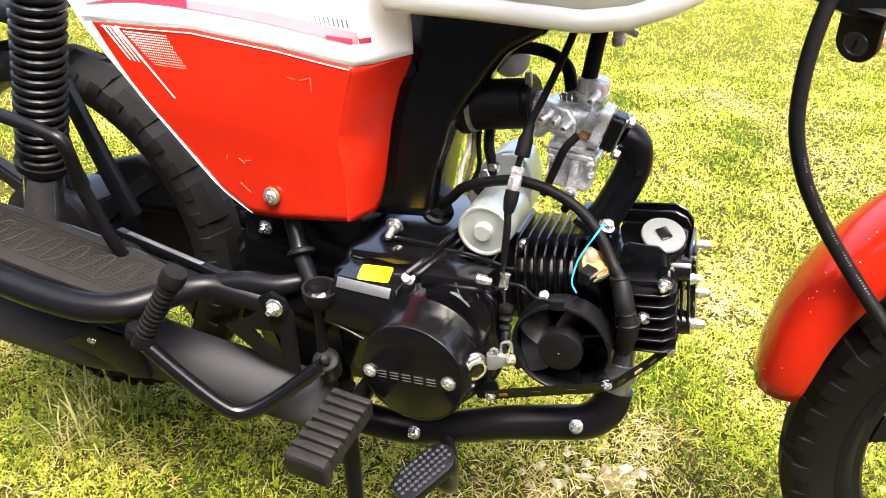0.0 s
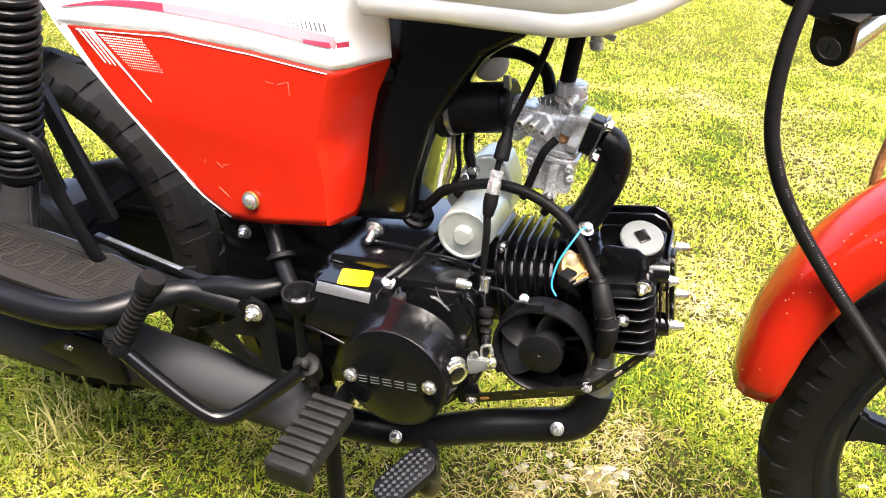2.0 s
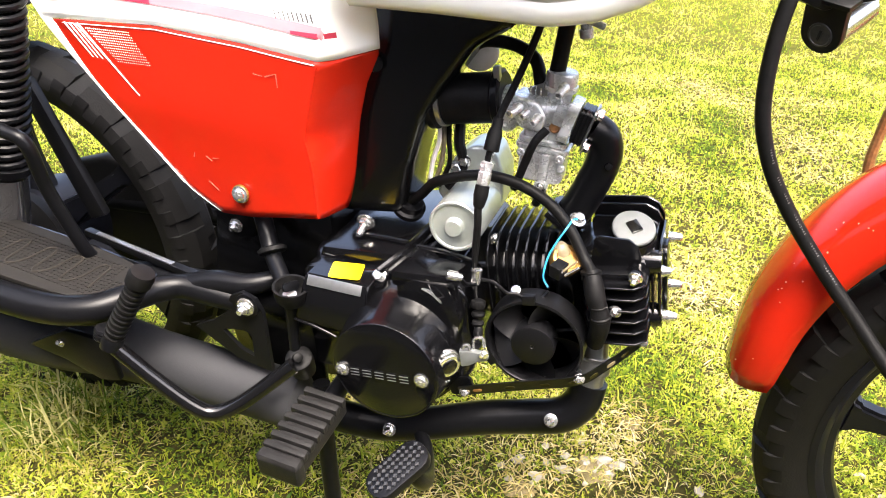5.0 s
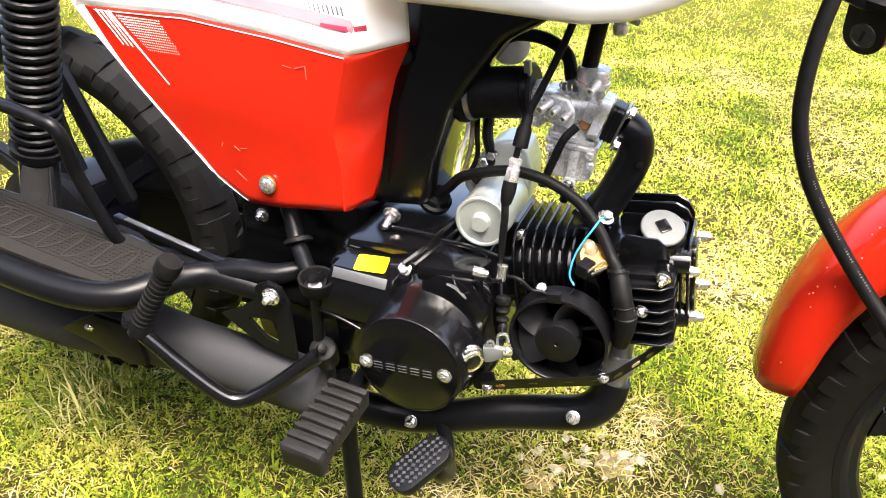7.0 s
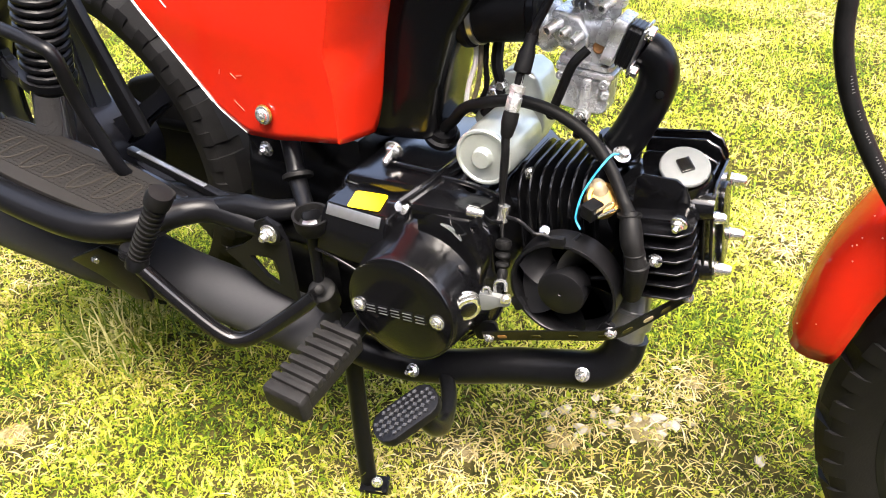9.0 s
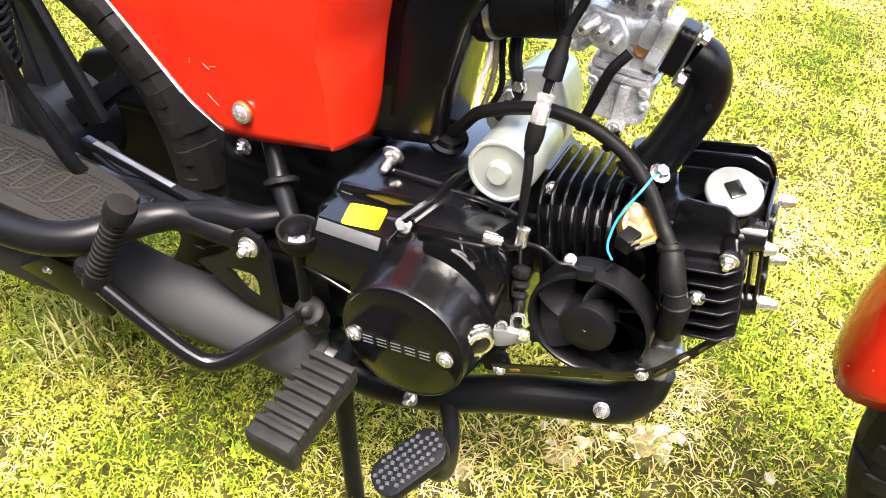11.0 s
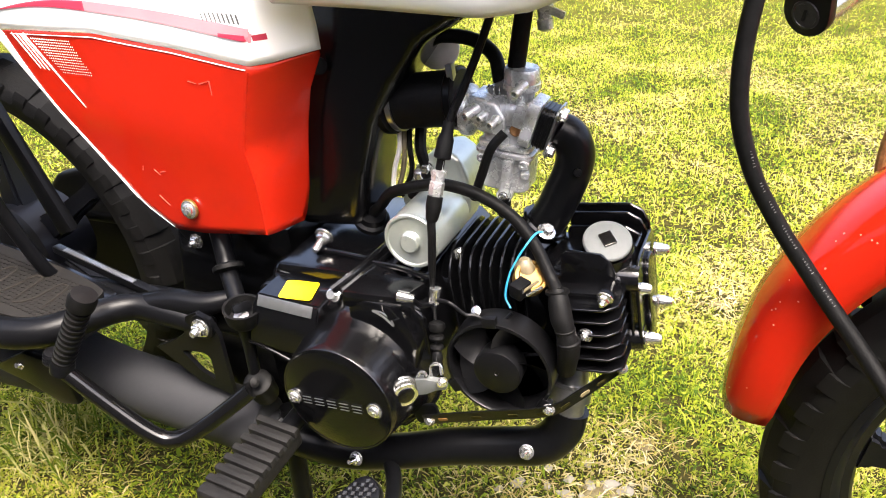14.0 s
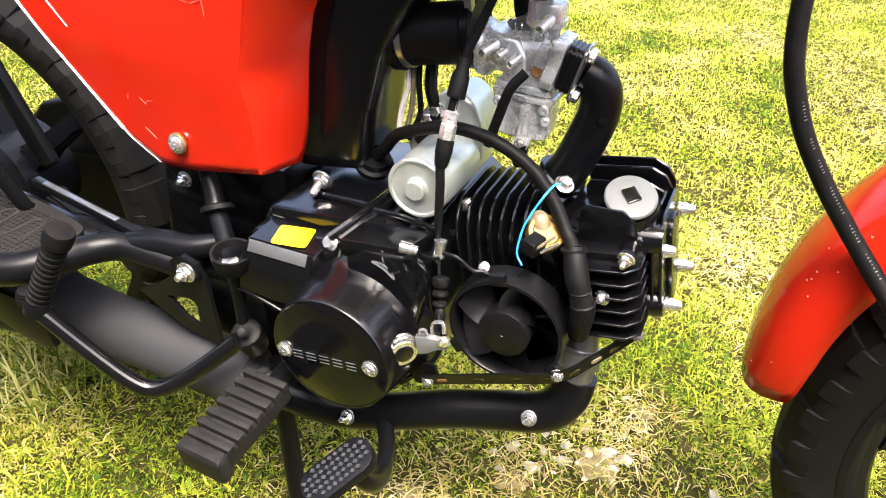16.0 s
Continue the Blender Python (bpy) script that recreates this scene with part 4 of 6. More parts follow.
carb = part("carburettor", lathe((0.088, -0.008, 0.5475), (1, 0, 0.06), [(0, 0.0215), (0.004, 0.0225), (0.008, 0.0215), (0.012, 0.0165), (0.045, 0.0155), (0.056, 0.0165), (0.058, 0.0145)], 28), ALLOY, bike, "dull cast-aluminium carburettor with small screws")
part("slide_tower", lathe((0.1365, -0.008, 0.527), (0.04, -0.02, 1), [(0, 0.0122), (0.030, 0.0116), (0.044, 0.0116), (0.0445, 0.0150), (0.046, 0.0158), (0.050, 0.0158), (0.0505, 0.0148), (0.060, 0.0146), (0.062, 0.0136), (0.063, 0.006)], 26), ALLOY, carb)
part("float_bowl", prism(rounded(0.044, 0.040, 0.010), -0.022, 0.010, 0.005, "z", m=pose(0.1290, -0.006, 0.507, 0, 4, 0), segs=3), ALLOY, carb)
part("bowl_flange", prism(rounded(0.051, 0.046, 0.008), 0, 0.0045, 0.0012, "z", m=pose(0.1290, -0.006, 0.5165, 0, 4, 0)), ALLOY, carb)
part("bowl_flange", prism(rounded(0.047, 0.042, 0.007), 0, 0.005, 0.0015, "z", m=pose(0.1290, -0.006, 0.5222, 0, 4, 0)), ALLOY, carb)
part("body_block", prism(rounded(0.038, 0.030, 0.006), 0, 0.012, 0.003, "z", m=pose(0.128, -0.008, 0.5265, 0, 4, 0)), ALLOY, carb)
part("mixing_chamber", prism([(0.098, 0.566), (0.122, 0.562), (0.131, 0.548), (0.129, 0.532), (0.106, 0.536), (0.096, 0.548)], -0.026, 0.010, 0.004, segs=3), ALLOY, carb)
part("bowl_rib", box((0.009, 0.009, 0.034), pose(0.1335, -0.0275, 0.498, 0, 4, 0), 0.003), ALLOY, carb)
part("drain_boss", lathe((0.1325, -0.024, 0.483), RIGHT, [(0, 0.0068), (0.008, 0.0068), (0.0086, 0.005)], 16), ALLOY, carb)
fix(SCREW, "drain_screw", carb, (0.1325, -0.0326, 0.483), RIGHT, 0.75)
FLANGE = Matrix.Translation((0.1580, -0.017, 0.5465)) @ pose(0, 0, 0, 0, 16, 0)
part("engine_flange", prism([(-0.0145, -0.019), (0.0145, -0.019), (0.0165, -0.012), (0.0145, 0.0), (0.0165, 0.012), (0.0145, 0.019), (-0.0145, 0.019), (-0.0165, 0.012), (-0.0145, 0.0), (-0.0165, -0.012)], -0.0110, -0.0008, 0.0015, "x", m=FLANGE), ALLOY, carb)
part("flange_rib", box((0.012, 0.010, 0.020), FLANGE @ pose(-0.0155, -0.006, 0.002), 0.003), ALLOY, carb)
part("insulator", prism(rounded(0.027, 0.035, 0.006), 0.0, 0.0118, 0.0018, "x", m=FLANGE), PLASTIC, carb, "black plastic carburettor insulator")
for k in range(3):
    part("insulator_rib", prism(rounded(0.0284, 0.0364, 0.006), 0.0016 + 0.0036 * k, 0.0028 + 0.0036 * k, 0.0004, "x", m=FLANGE), PLASTIC, carb)
part("clamp_plate", prism(rounded(0.029, 0.042, 0.006), 0.0121, 0.0140, 0.0005, "x", m=FLANGE), STEEL, carb, "thin steel clamp plate")
for y, z in ((-0.0100, -0.0150), (-0.0060, 0.0165)):
    fix(NUT, "flange_nut", carb, FLANGE @ Vector((0.0142, y, z)), FLANGE.to_3x3() @ Vector((1, 0, 0)), 0.9)
spigot = mesh_of("spigot", lathe((0, 0, 0), (0, 0, 1), [(0, 0.0048), (0.006, 0.0046), (0.0075, 0.0038), (0.0150, 0.0038), (0.0156, 0.0034), (0.0156, 0.0022), (0.010, 0.0022), (0.010, 0.0)], 16), ALLOY, 40)
for x, z, k, tilt in ((0.101, 0.553, 1.15, -0.35), (0.1095, 0.5495, 0.80, -0.3), (0.120, 0.546, 0.95, -0.25), (0.140, 0.5755, 1.05, -0.15)):
    again("spigot", spigot, carb, along((x + 0.004, -0.022, z + 0.003), (tilt, -1, -0.25)) @ Matrix.Scale(k, 4))
knob = mesh_of("knob", lathe((0, 0, 0), (0, 0, 1), [(0, 0.0046), (0.004, 0.0044), (0.0046, 0.0034), (0.0052, 0.0034), (0.0052, 0.0016), (0.004, 0.0016), (0.004, 0)], 14), ALLOY, 40)
for x, y, z, k, d in ((0.111, -0.026, 0.549, 0.9, (-0.2, -1, 0.1)), (0.1405, -0.019, 0.567, 0.7, (-0.1, -1, 0)), (0.1105, -0.0245, 0.5135, 0.95, RIGHT), (0.148, -0.025, 0.512, 0.95, RIGHT), (0.151, -0.020, 0.5585, 1.0, (0.1, -0.7, 0.7)), (0.149, -0.026, 0.503, 0.85, (0.3, -0.9, -0.1))):
    again("screw_boss", knob, carb, along((x, y, z), d) @ Matrix.Scale(k, 4))
part("jet_screw", lathe((0.1395, -0.022, 0.5405), RIGHT, [(0, 0.0052), (0.004, 0.0050), (0.0045, 0.0038), (0.0036, 0.0018), (0.0036, 0)], 18), RUST, carb, "rusty brown jet screw")
part("choke_lever", prism([(0.108, 0.570), (0.126, 0.578), (0.131, 0.572), (0.127, 0.562), (0.112, 0.562)], -0.012, -0.008, 0.001), STEEL, carb)
part("choke_spring", tube([(0.110 + 0.0008 * k, -0.012 + 0.004 * math.cos(k * 1.05), 0.568 + 0.004 * math.sin(k * 1.05)) for k in range(20)], 0.0010, 6, 2), CHROME, carb)
part("cable_sleeve", tube([(0.134, -0.010, 0.588), (0.137, -0.008, 0.62), (0.142, -0.006, 0.66)], 0.0075, 12), RUBBER, carb, "black rubber throttle cable sleeve")
carb.location = (-0.002, 0.009, -0.005)
tap = part("fuel_tap", lathe((0.150, 0.006, 0.640), (0.15, -0.1, -1), [(0, 0.0075), (0.010, 0.0075), (0.011, 0.0055), (0.018, 0.0055), (0.019, 0.0065), (0.026, 0.0062), (0.028, 0.003)], 18), ALLOY, bike, "small cast metal fuel tap under the tank")
part("tap_lever", box((0.020, 0.005, 0.006), pose(0.1600, -0.001, 0.6290, 0, 20, 10), 0.0015), ALLOY, tap)
hose = part("air_hose", lathe((0.010, 0.0, 0.541), (1, 0, 0.16), [(0, 0.0265), (0.002, 0.0285), (0.008, 0.0285), (0.010, 0.0252), (0.030, 0.0242), (0.066, 0.0242), (0.068, 0.0262), (0.075, 0.0262), (0.077, 0.024)], 36), RUBBER, bike, "thick black rubber air intake hose")
ring = lambda h, r, t: lathe(Vector((0.010, 0, 0.541)) + Vector((1, 0, 0.16)).normalized() * h, (1, 0, 0.16), [(0, r), (0.0, r + t), (0.005, r + t), (0.005, r)], 36)
part("hose_clamp", ring(0.012, 0.0252, 0.0012), STEEL, hose, "thin steel hose clamp")
part("hose_clamp", ring(0.0695, 0.0262, 0.0012), SATIN, hose, "dull black steel hose clamp")
part("clamp_screw", box((0.012, 0.006, 0.006), pose(0.024, -0.006, 0.5735, 0, -9, 0), 0.001), CHROME, hose)
part("clamp_screw", box((0.006, 0.008, 0.014), pose(0.079, -0.012, 0.578, 0, -9, 0), 0.001), STEEL, hose)
part("fuel_filter", lathe((0.0420, 0.052, 0.576), (0.25, -0.8, 0.35), [(0, 0.006), (0.004, 0.016), (0.018, 0.019), (0.022, 0.019), (0.024, 0.016), (0.026, 0.004)], 24), FELT, bike, "cloudy grey plastic breather cap")
part("breather_hose", tube([(0.046, 0.012, 0.594), (0.060, 0.014, 0.600), (0.085, 0.022, 0.597), (0.108, 0.012, 0.588), (0.117, 0.004, 0.568)], 0.0062, 12, 8), RUBBER, bike, "black rubber breather hose")
part("overflow_hose", tube([(0.1330, -0.030, 0.538), (0.124, -0.037, 0.526), (0.1165, -0.038, 0.503), (0.1085, -0.036, 0.478)], 0.0040, 10), RUBBER, bike, "thin black rubber overflow hose")
part("drain_hose", tube([(0.132, -0.022, 0.478), (0.131, -0.018, 0.468), (0.126, -0.012, 0.455)], 0.0045, 10), RUBBER, bike)

# -- starter motor --
starter = part("starter_motor", lathe((0.0605, -0.062, 0.4415), (0, 1, 0), [(0, 0.0235), (0.001, 0.0255), (0.014, 0.0258), (0.016, 0.0262), (0.075, 0.0262), (0.095, 0.0262)], 48), PALE, bike, "dull silver cylindrical starter motor")
part("end_cap", lathe((0.0605, -0.0622, 0.4415), RIGHT, [(0, 0.0258), (0.0025, 0.0262), (0.0035, 0.0252), (0.0036, 0.0232), (0.0022, 0.0222), (0.0022, 0.0100), (0.0030, 0.0092), (0.0075, 0.0086), (0.0082, 0.0078), (0.0083, 0.0)], 40), PALE, starter, "flat pale end cap with a raised boss")
part("gear_housing", prism([(0.016, 0.440), (0.022, 0.462), (0.036, 0.484), (0.050, 0.496), (0.066, 0.500), (0.078, 0.493), (0.087, 0.472), (0.088, 0.44), (0.07, 0.41), (0.04, 0.41)], 0.004, 0.05, 0.013, segs=4), PALE, starter)
for x, z in ((0.046, 0.481), (0.039, 0.472)):
    fix(NUT, "housing_bolt", starter, (x, 0.0035, z), RIGHT, 0.85)
fix(SCREW, "starter_bolt", starter, (0.094, -0.035, 0.420), (0.5, -0.8, 0.2), 1.0)

# -- cooling fan --
FC = Vector((0.1530, -0.099, 0.3500))
fan = part("cooling_fan", lathe(FC + Vector((0, 0.026, 0)), RIGHT, [(0, 0.0455), (0, 0.0480), (0.0225, 0.0480), (0.0245, 0.0475), (0.0248, 0.0450), (0.023, 0.0440), (0.012, 0.0436), (0.0, 0.0455)], 56), PLASTIC, bike, "black plastic electric cooling fan in a round housing")
part("fan_hub", lathe(FC + Vector((0, 0.018, 0)), RIGHT, [(0, 0.021), (0.0165, 0.0215), (0.0190, 0.0208), (0.0198, 0.0192), (0.0198, 0.0020), (0.0192, 0.0016), (0.0192, 0.0)], 36), PLASTIC, fan)
blade = bmesh.new()
rings = []
for k in range(7):
    u = k / 6
    r0, a0 = 0.018 + 0.0252 * u, radians(-26 * u)
    w = 0.38 + 0.05 * u
    rings.append([Vector((r0 * math.cos(a0 + w * (v - 0.5) * 2), -0.009 * (v - 0.5) * 2 + d, r0 * math.sin(a0 + w * (v - 0.5) * 2))) for v, d in ((0, 0), (0.33, 0.0015), (0.66, 0.0015), (1, 0), (0.66, 0.0003), (0.33, 0.0003))])
skin(blade, rings)
BLADE = mesh_of("fan_blade", blade, PLASTIC, 50)
for k in range(5):
    again("fan_blade", BLADE, fan, Matrix.Translation(FC + Vector((0, 0.012, 0))) @ pose(0, 0, 0, 0, 72 * k - 18, 0))
for a in (100, 215, 330):
    p = FC + Vector((0.0484 * math.cos(radians(a)), 0.004, 0.0484 * math.sin(radians(a))))
    part("fan_lug", box((0.013, 0.007, 0.010), Matrix.Translation(p) @ pose(0, 0, 0, 0, 90 - a, 0), 0.002), PLASTIC, fan)
for a in (20, 140, 260):
    d = Vector((math.cos(radians(a)), 0, math.sin(radians(a))))
    part("fan_strut", tube([FC + Vector((0, 0.024, 0)) + d * 0.01, FC + Vector((0, 0.024, 0)) + d * 0.047], 0.0024, 6, 1), PLASTIC, fan)
fix(NUT, "fan_screw", fan, (0.1305, -0.089, 0.4005), (-0.3, -0.7, 0.6), 0.6)


# -- perforated strap under the fan --
def make_strap():
    path = curve_points([(0.086, -0.107, 0.280), (0.10, -0.107, 0.2865), (0.15, -0.105, 0.306), (0.20, -0.1025, 0.3255), (0.222, -0.088, 0.338), (0.250, -0.054, 0.352)], 8)
    tall = Vector((-0.15, -0.35, 0.92)).normalized()
    own = bmesh.new()
    skin(own, [[Vector(p) + tall * h + Vector((0, w, 0)) for h, w in ((-0.0075, -0.001), (0.0075, -0.001), (0.0075, 0.001), (-0.0075, 0.001))] for p in path])
    strap = part("mounting_strap", own, SATIN, bike, "black perforated steel mounting strap")
    n = len(path)
    for k in (5, 9, 14, 19, 23, 28, 33, 36):
        p, d = Vector(path[k]), (Vector(path[k + 1]) - Vector(path[k])).normalized()
        face = d.cross(tall).normalized()
        if face.y > 0:
            face = -face
        m = Matrix((d, face.cross(d), face)).transposed().to_4x4()
        # No real opening: the light or dark behind each slot is its patch's colour.
        part("slot", prism(rounded(0.0095, 0.0042, 0.002), 0, 0.0006, 0.0, "z", m=Matrix.Translation(p + face * 0.0011) @ m), RUST if k == 9 else BONE if k in (5, 33) else SOIL, strap, "flat patch painted as a slot, pale where lawn shows through")
    for p in ((0.0915, -0.1085, 0.2825), (0.2010, -0.104, 0.3290), (0.2500, -0.0580, 0.3530)):
        fix(CAPBOLT, "strap_bolt", strap, p, (0.1, -0.9, 0.3), 0.62)
    return strap


make_strap()
part("strap_bracket", prism(rounded(0.026, 0.02, 0.004), -0.004, 0.0, 0.001, m=pose(0.086, -0.10, 0.284, 0, -20, 0)), SATIN, bike)

# -- clutch lever with its cable --
LEVER = Vector((0.74, -0.67, 0.0))
LEVER_AT = Vector((0.0725, -0.1260, 0.3328))
lever = part("clutch_lever", lathe(LEVER_AT, LEVER, [(-0.014, 0.0078), (0.0165, 0.0078), (0.0170, 0.0070), (0.0170, 0.0)], 24), CASE, bike, "silver clutch lever with stacked washers")
for h, w in ((0.0030, 0.0122), (0.0066, 0.0142), (0.0102, 0.0142), (0.0138, 0.0120)):
    part("washer", lathe(LEVER_AT + LEVER * h, LEVER, [(0, 0.0070), (0, w - 0.0006), (0.0005, w), (0.0016, w), (0.0021, w - 0.0006), (0.0021, 0.0068)], 28), CHROME, lever, "bright steel washer")
part("lever_arm", prism([(0.002, -0.0085), (0.010, -0.0075), (0.018, -0.0040), (0.027, -0.0032), (0.029, 0.0), (0.026, 0.0044), (0.018, 0.0066), (0.010, 0.0088), (0.002, 0.0090)], -0.0035, 0.0035, 0.0014, m=Matrix.Translation((0.0901, -0.1300, 0.3407)) @ pose(0, 0, 0, 0, -8, 14)), DULLCAP, lever, "pale cast arm")
part("arm_step", tube([(0.0943, -0.1310, 0.3525), (0.0956, -0.1300, 0.3563), (0.0993, -0.1300, 0.3574), (0.1012, -0.1300, 0.3532)], 0.0016, 8, 3), CHROME, lever)
fix(NUT, "arm_nut", lever, (0.1133, -0.1260, 0.3485), (0.75, -0.65, 0), 0.62)
part("cable_clevis", tube([(0.1030, -0.1240, 0.3493), (0.1025, -0.1220, 0.3597), (0.1104, -0.1220, 0.3632), (0.1131, -0.1240, 0.3547)], 0.0016, 8, 3), CHROME, lever)
part("clevis_pin", lathe((0.1047, -0.1180, 0.3531), RIGHT, [(0, 0.0042), (0.005, 0.004), (0.0055, 0.0)], 12), PLASTIC, lever)
CABLE = [(0.1052, -0.1180, 0.3545), (0.0987, -0.1020, 0.3731), (0.0923, -0.0900, 0.3920), (0.0876, -0.0820, 0.4068), (0.0870, -0.0800, 0.4316), (0.0875, -0.0790, 0.4578), (0.0862, -0.0760, 0.4729), (0.0872, -0.0690, 0.4911), (0.0901, -0.0610, 0.5212), (0.0935, -0.0500, 0.5498), (0.1008, -0.0420, 0.5713), (0.1106, -0.0340, 0.6003), (0.1156, -0.0300, 0.6165), (0.1191, -0.0260, 0.6298)]
cable = part("clutch_cable", tube(CABLE, [0.0013, 0.0013, 0.0015, 0.0018, 0.0034, 0.0036, 0.0036, 0.0034, 0.0034, 0.0034, 0.0034, 0.0034, 0.0034, 0.0034], 10, 6), RUBBER, bike, "black clutch cable with silver adjuster")
for k, (w, h, at) in enumerate(((0.0075, 0.0095, (0.0977, -0.0980, 0.3832)), (0.0068, 0.0062, (0.0992, -0.1020, 0.3745)), (0.0062, 0.0062, (0.1003, -0.1050, 0.3667)), (0.0048, 0.0110, (0.1024, -0.1090, 0.3593)))):
    part("bellows", lathe(at, (-0.1, 0.35, 1), [(-h / 2, 0.003), (-h * 0.45, w * 0.8), (-h * 0.1, w), (h * 0.3, w * 0.9), (h / 2, 0.003)], 16), RUBBER, cable, "ribbed black rubber bellows")
part("cable_stop", lathe((0.0901, -0.0860, 0.3959), (0.0, 0.25, 1), [(-0.004, 0.0020), (0, 0.0030), (0.001, 0.0048), (0.0125, 0.0048), (0.0135, 0.0054), (0.0155, 0.0054), (0.016, 0.003)], 14), CHROME, cable)
part("stop_screw", lathe((0.0862, -0.1160, 0.4195), (-1, -0.25, 0.18), [(0, 0.0036), (0.004, 0.0036), (0.0042, 0.0048), (0.0135, 0.0048), (0.0142, 0.0035), (0.0142, 0.0)], 14), CHROME, cable)
part("stop_bracket", tube([(0.0836, -0.1130, 0.4165), (0.0855, -0.1050, 0.4065), (0.0869, -0.0950, 0.4001), (0.0911, -0.0880, 0.3986)], 0.0022, 8, 4), SATIN, cable)
part("adjuster", lathe((0.0872, -0.0690, 0.4916), Vector((0.0901, -0.0610, 0.5202)) - Vector((0.0872, -0.0690, 0.4916)), [(0, 0.0050), (0.0015, 0.0062), (0.012, 0.0062), (0.0125, 0.0054), (0.016, 0.0054), (0.0165, 0.0062), (0.021, 0.0062), (0.0225, 0.0036), (0.030, 0.0034)], 6), ALLOY, cable, "bright metal cable adjuster")
part("upper_boot", lathe((0.0907, -0.0610, 0.5217), Vector((0.0930, -0.0500, 0.5488)) - Vector((0.0907, -0.0610, 0.5217)), [(0, 0.0055), (0.001, 0.0072), (0.016, 0.0068), (0.021, 0.0050), (0.030, 0.0046), (0.0305, 0.0036)], 14), RUBBER, cable)
part("lower_boot", lathe((0.0864, -0.0765, 0.4716), Vector((0.0872, -0.0690, 0.4911)) - Vector((0.0864, -0.0765, 0.4716)), [(0, 0.0040), (0.002, 0.0052), (0.012, 0.0068), (0.021, 0.0066), (0.0215, 0.004)], 14), RUBBER, cable)

# -- ignition lead, coil sleeve, sensor --
lead = part("ignition_lead", tube([(-0.004, -0.018, 0.436), (0.012, -0.028, 0.451), (0.028, -0.038, 0.470), (0.047, -0.044, 0.481), (0.070, -0.046, 0.489), (0.091, -0.047, 0.492), (0.120, -0.049, 0.488), (0.149, -0.051, 0.474), (0.170, -0.057, 0.455), (0.1861, -0.0660, 0.4343), (0.1952, -0.0750, 0.4276)], 0.0052, 14, 8), RUBBER, bike, "thick black rubber ignition lead arching over the engine")
part("plug_cap", tube([(0.1945, -0.0745, 0.4282), (0.1979, -0.0800, 0.4210), (0.2025, -0.0860, 0.4096), (0.2071, -0.0890, 0.4002), (0.2104, -0.0900, 0.3884), (0.2102, -0.0880, 0.3744), (0.2081, -0.0820, 0.3572)], [0.0070, 0.0088, 0.0092, 0.0080, 0.0094, 0.0088, 0.0082], 16, 5), RUBBER, lead, "black rubber spark plug cap")
part("cap_collar", lathe((0.1944, -0.0740, 0.4289), (0.2, -0.25, -1), [(0, 0.0060), (0.001, 0.0098), (0.0035, 0.0098), (0.0045, 0.0078)], 18), RUBBER, lead)
for at, w in (((0.2064, -0.0885, 0.4018), 0.0086), ((0.2102, -0.0900, 0.3917), 0.0098), ((0.2106, -0.0885, 0.3772), 0.0092)):
    part("cap_ring", lathe(at, (0.2, 0.0, -1), [(-0.002, w - 0.001), (-0.001, w), (0.001, w), (0.002, w - 0.001)], 18), RUBBER, lead)
part("lead_sleeve", lathe((-0.008, -0.014, 0.424), (0.35, -0.3, 0.9), [(0, 0.017), (0.006, 0.0175), (0.008, 0.0145), (0.014, 0.0135), (0.015, 0.008)], 20), SATIN, lead, "dull dark flange at the end of the lead")
sensor = part("brass_sensor", lathe((0.1691, -0.0660, 0.4283), (0.35, -0.50, 0.75), [(-0.016, 0.008), (-0.006, 0.0100), (-0.005, 0.0140), (0.0060, 0.0145), (0.0075, 0.0138), (0.0080, 0.0110), (0.0060, 0.0095), (0.0060, 0.0)], 24), BRASS, bike, "brass temperature sensor with wires")
part("sensor_plug", box((0.0120, 0.0150, 0.0130), Matrix.Translation((0.1668, -0.0840, 0.4290)) @ pose(0, 0, 0, 8, 4, -22), 0.0018), PLASTIC, sensor)
part("sensor_sleeve", lathe((0.1637, -0.0620, 0.4342), (-0.12, -0.1, 0.9), [(-0.006, 0.0095), (0.002, 0.0092), (0.008, 0.0060), (0.0105, 0.0035), (0.011, 0.0)], 14), BONE, sensor, "pale cloudy plastic sleeve")
for k, (a, b) in enumerate((((0.1714, -0.0880, 0.4303), (0.1825, -0.0860, 0.4416)), ((0.1734, -0.0880, 0.4265), (0.1849, -0.0840, 0.4347)))):
    part("wire_end", tube([a, b], 0.0013, 8, 1), CHROME if k else BONE, sensor)
part("blue_wire", tube([(0.159, -0.084, 0.408), (0.153, -0.080, 0.416), (0.1545, -0.076, 0.434), (0.160, -0.074, 0.449), (0.167, -0.070, 0.463), (0.170, -0.056, 0.466), (0.172, -0.045, 0.462)], 0.0009, 8, 8), BLUE, sensor, "bright blue wire")
part("wire", tube([(0.100, -0.100, 0.412), (0.112, -0.101, 0.412), (0.124, -0.098, 0.402), (0.131, -0.094, 0.400), (0.144, -0.090, 0.394), (0.154, -0.086, 0.396), (0.160, -0.083, 0.403)], 0.0016, 8, 6), PLASTIC, sensor, "thin black wire")
# loose harness behind the hose
for k, (x, mat) in enumerate(((0.014, DECAL), (0.019, BONE), (0.024, RUBBER), (0.035, RUBBER))):
    part("harness_wire", tube([(x, 0.01 + 0.004 * k, 0.53), (x + 0.004, 0.006, 0.50), (x - 0.002 + 0.004 * k, 0.004, 0.475), (x - 0.004, 0.0, 0.45)], 0.0026 if k < 3 else 0.0055, 8), mat, bike, "pale loose wires" if k < 2 else "black hose")

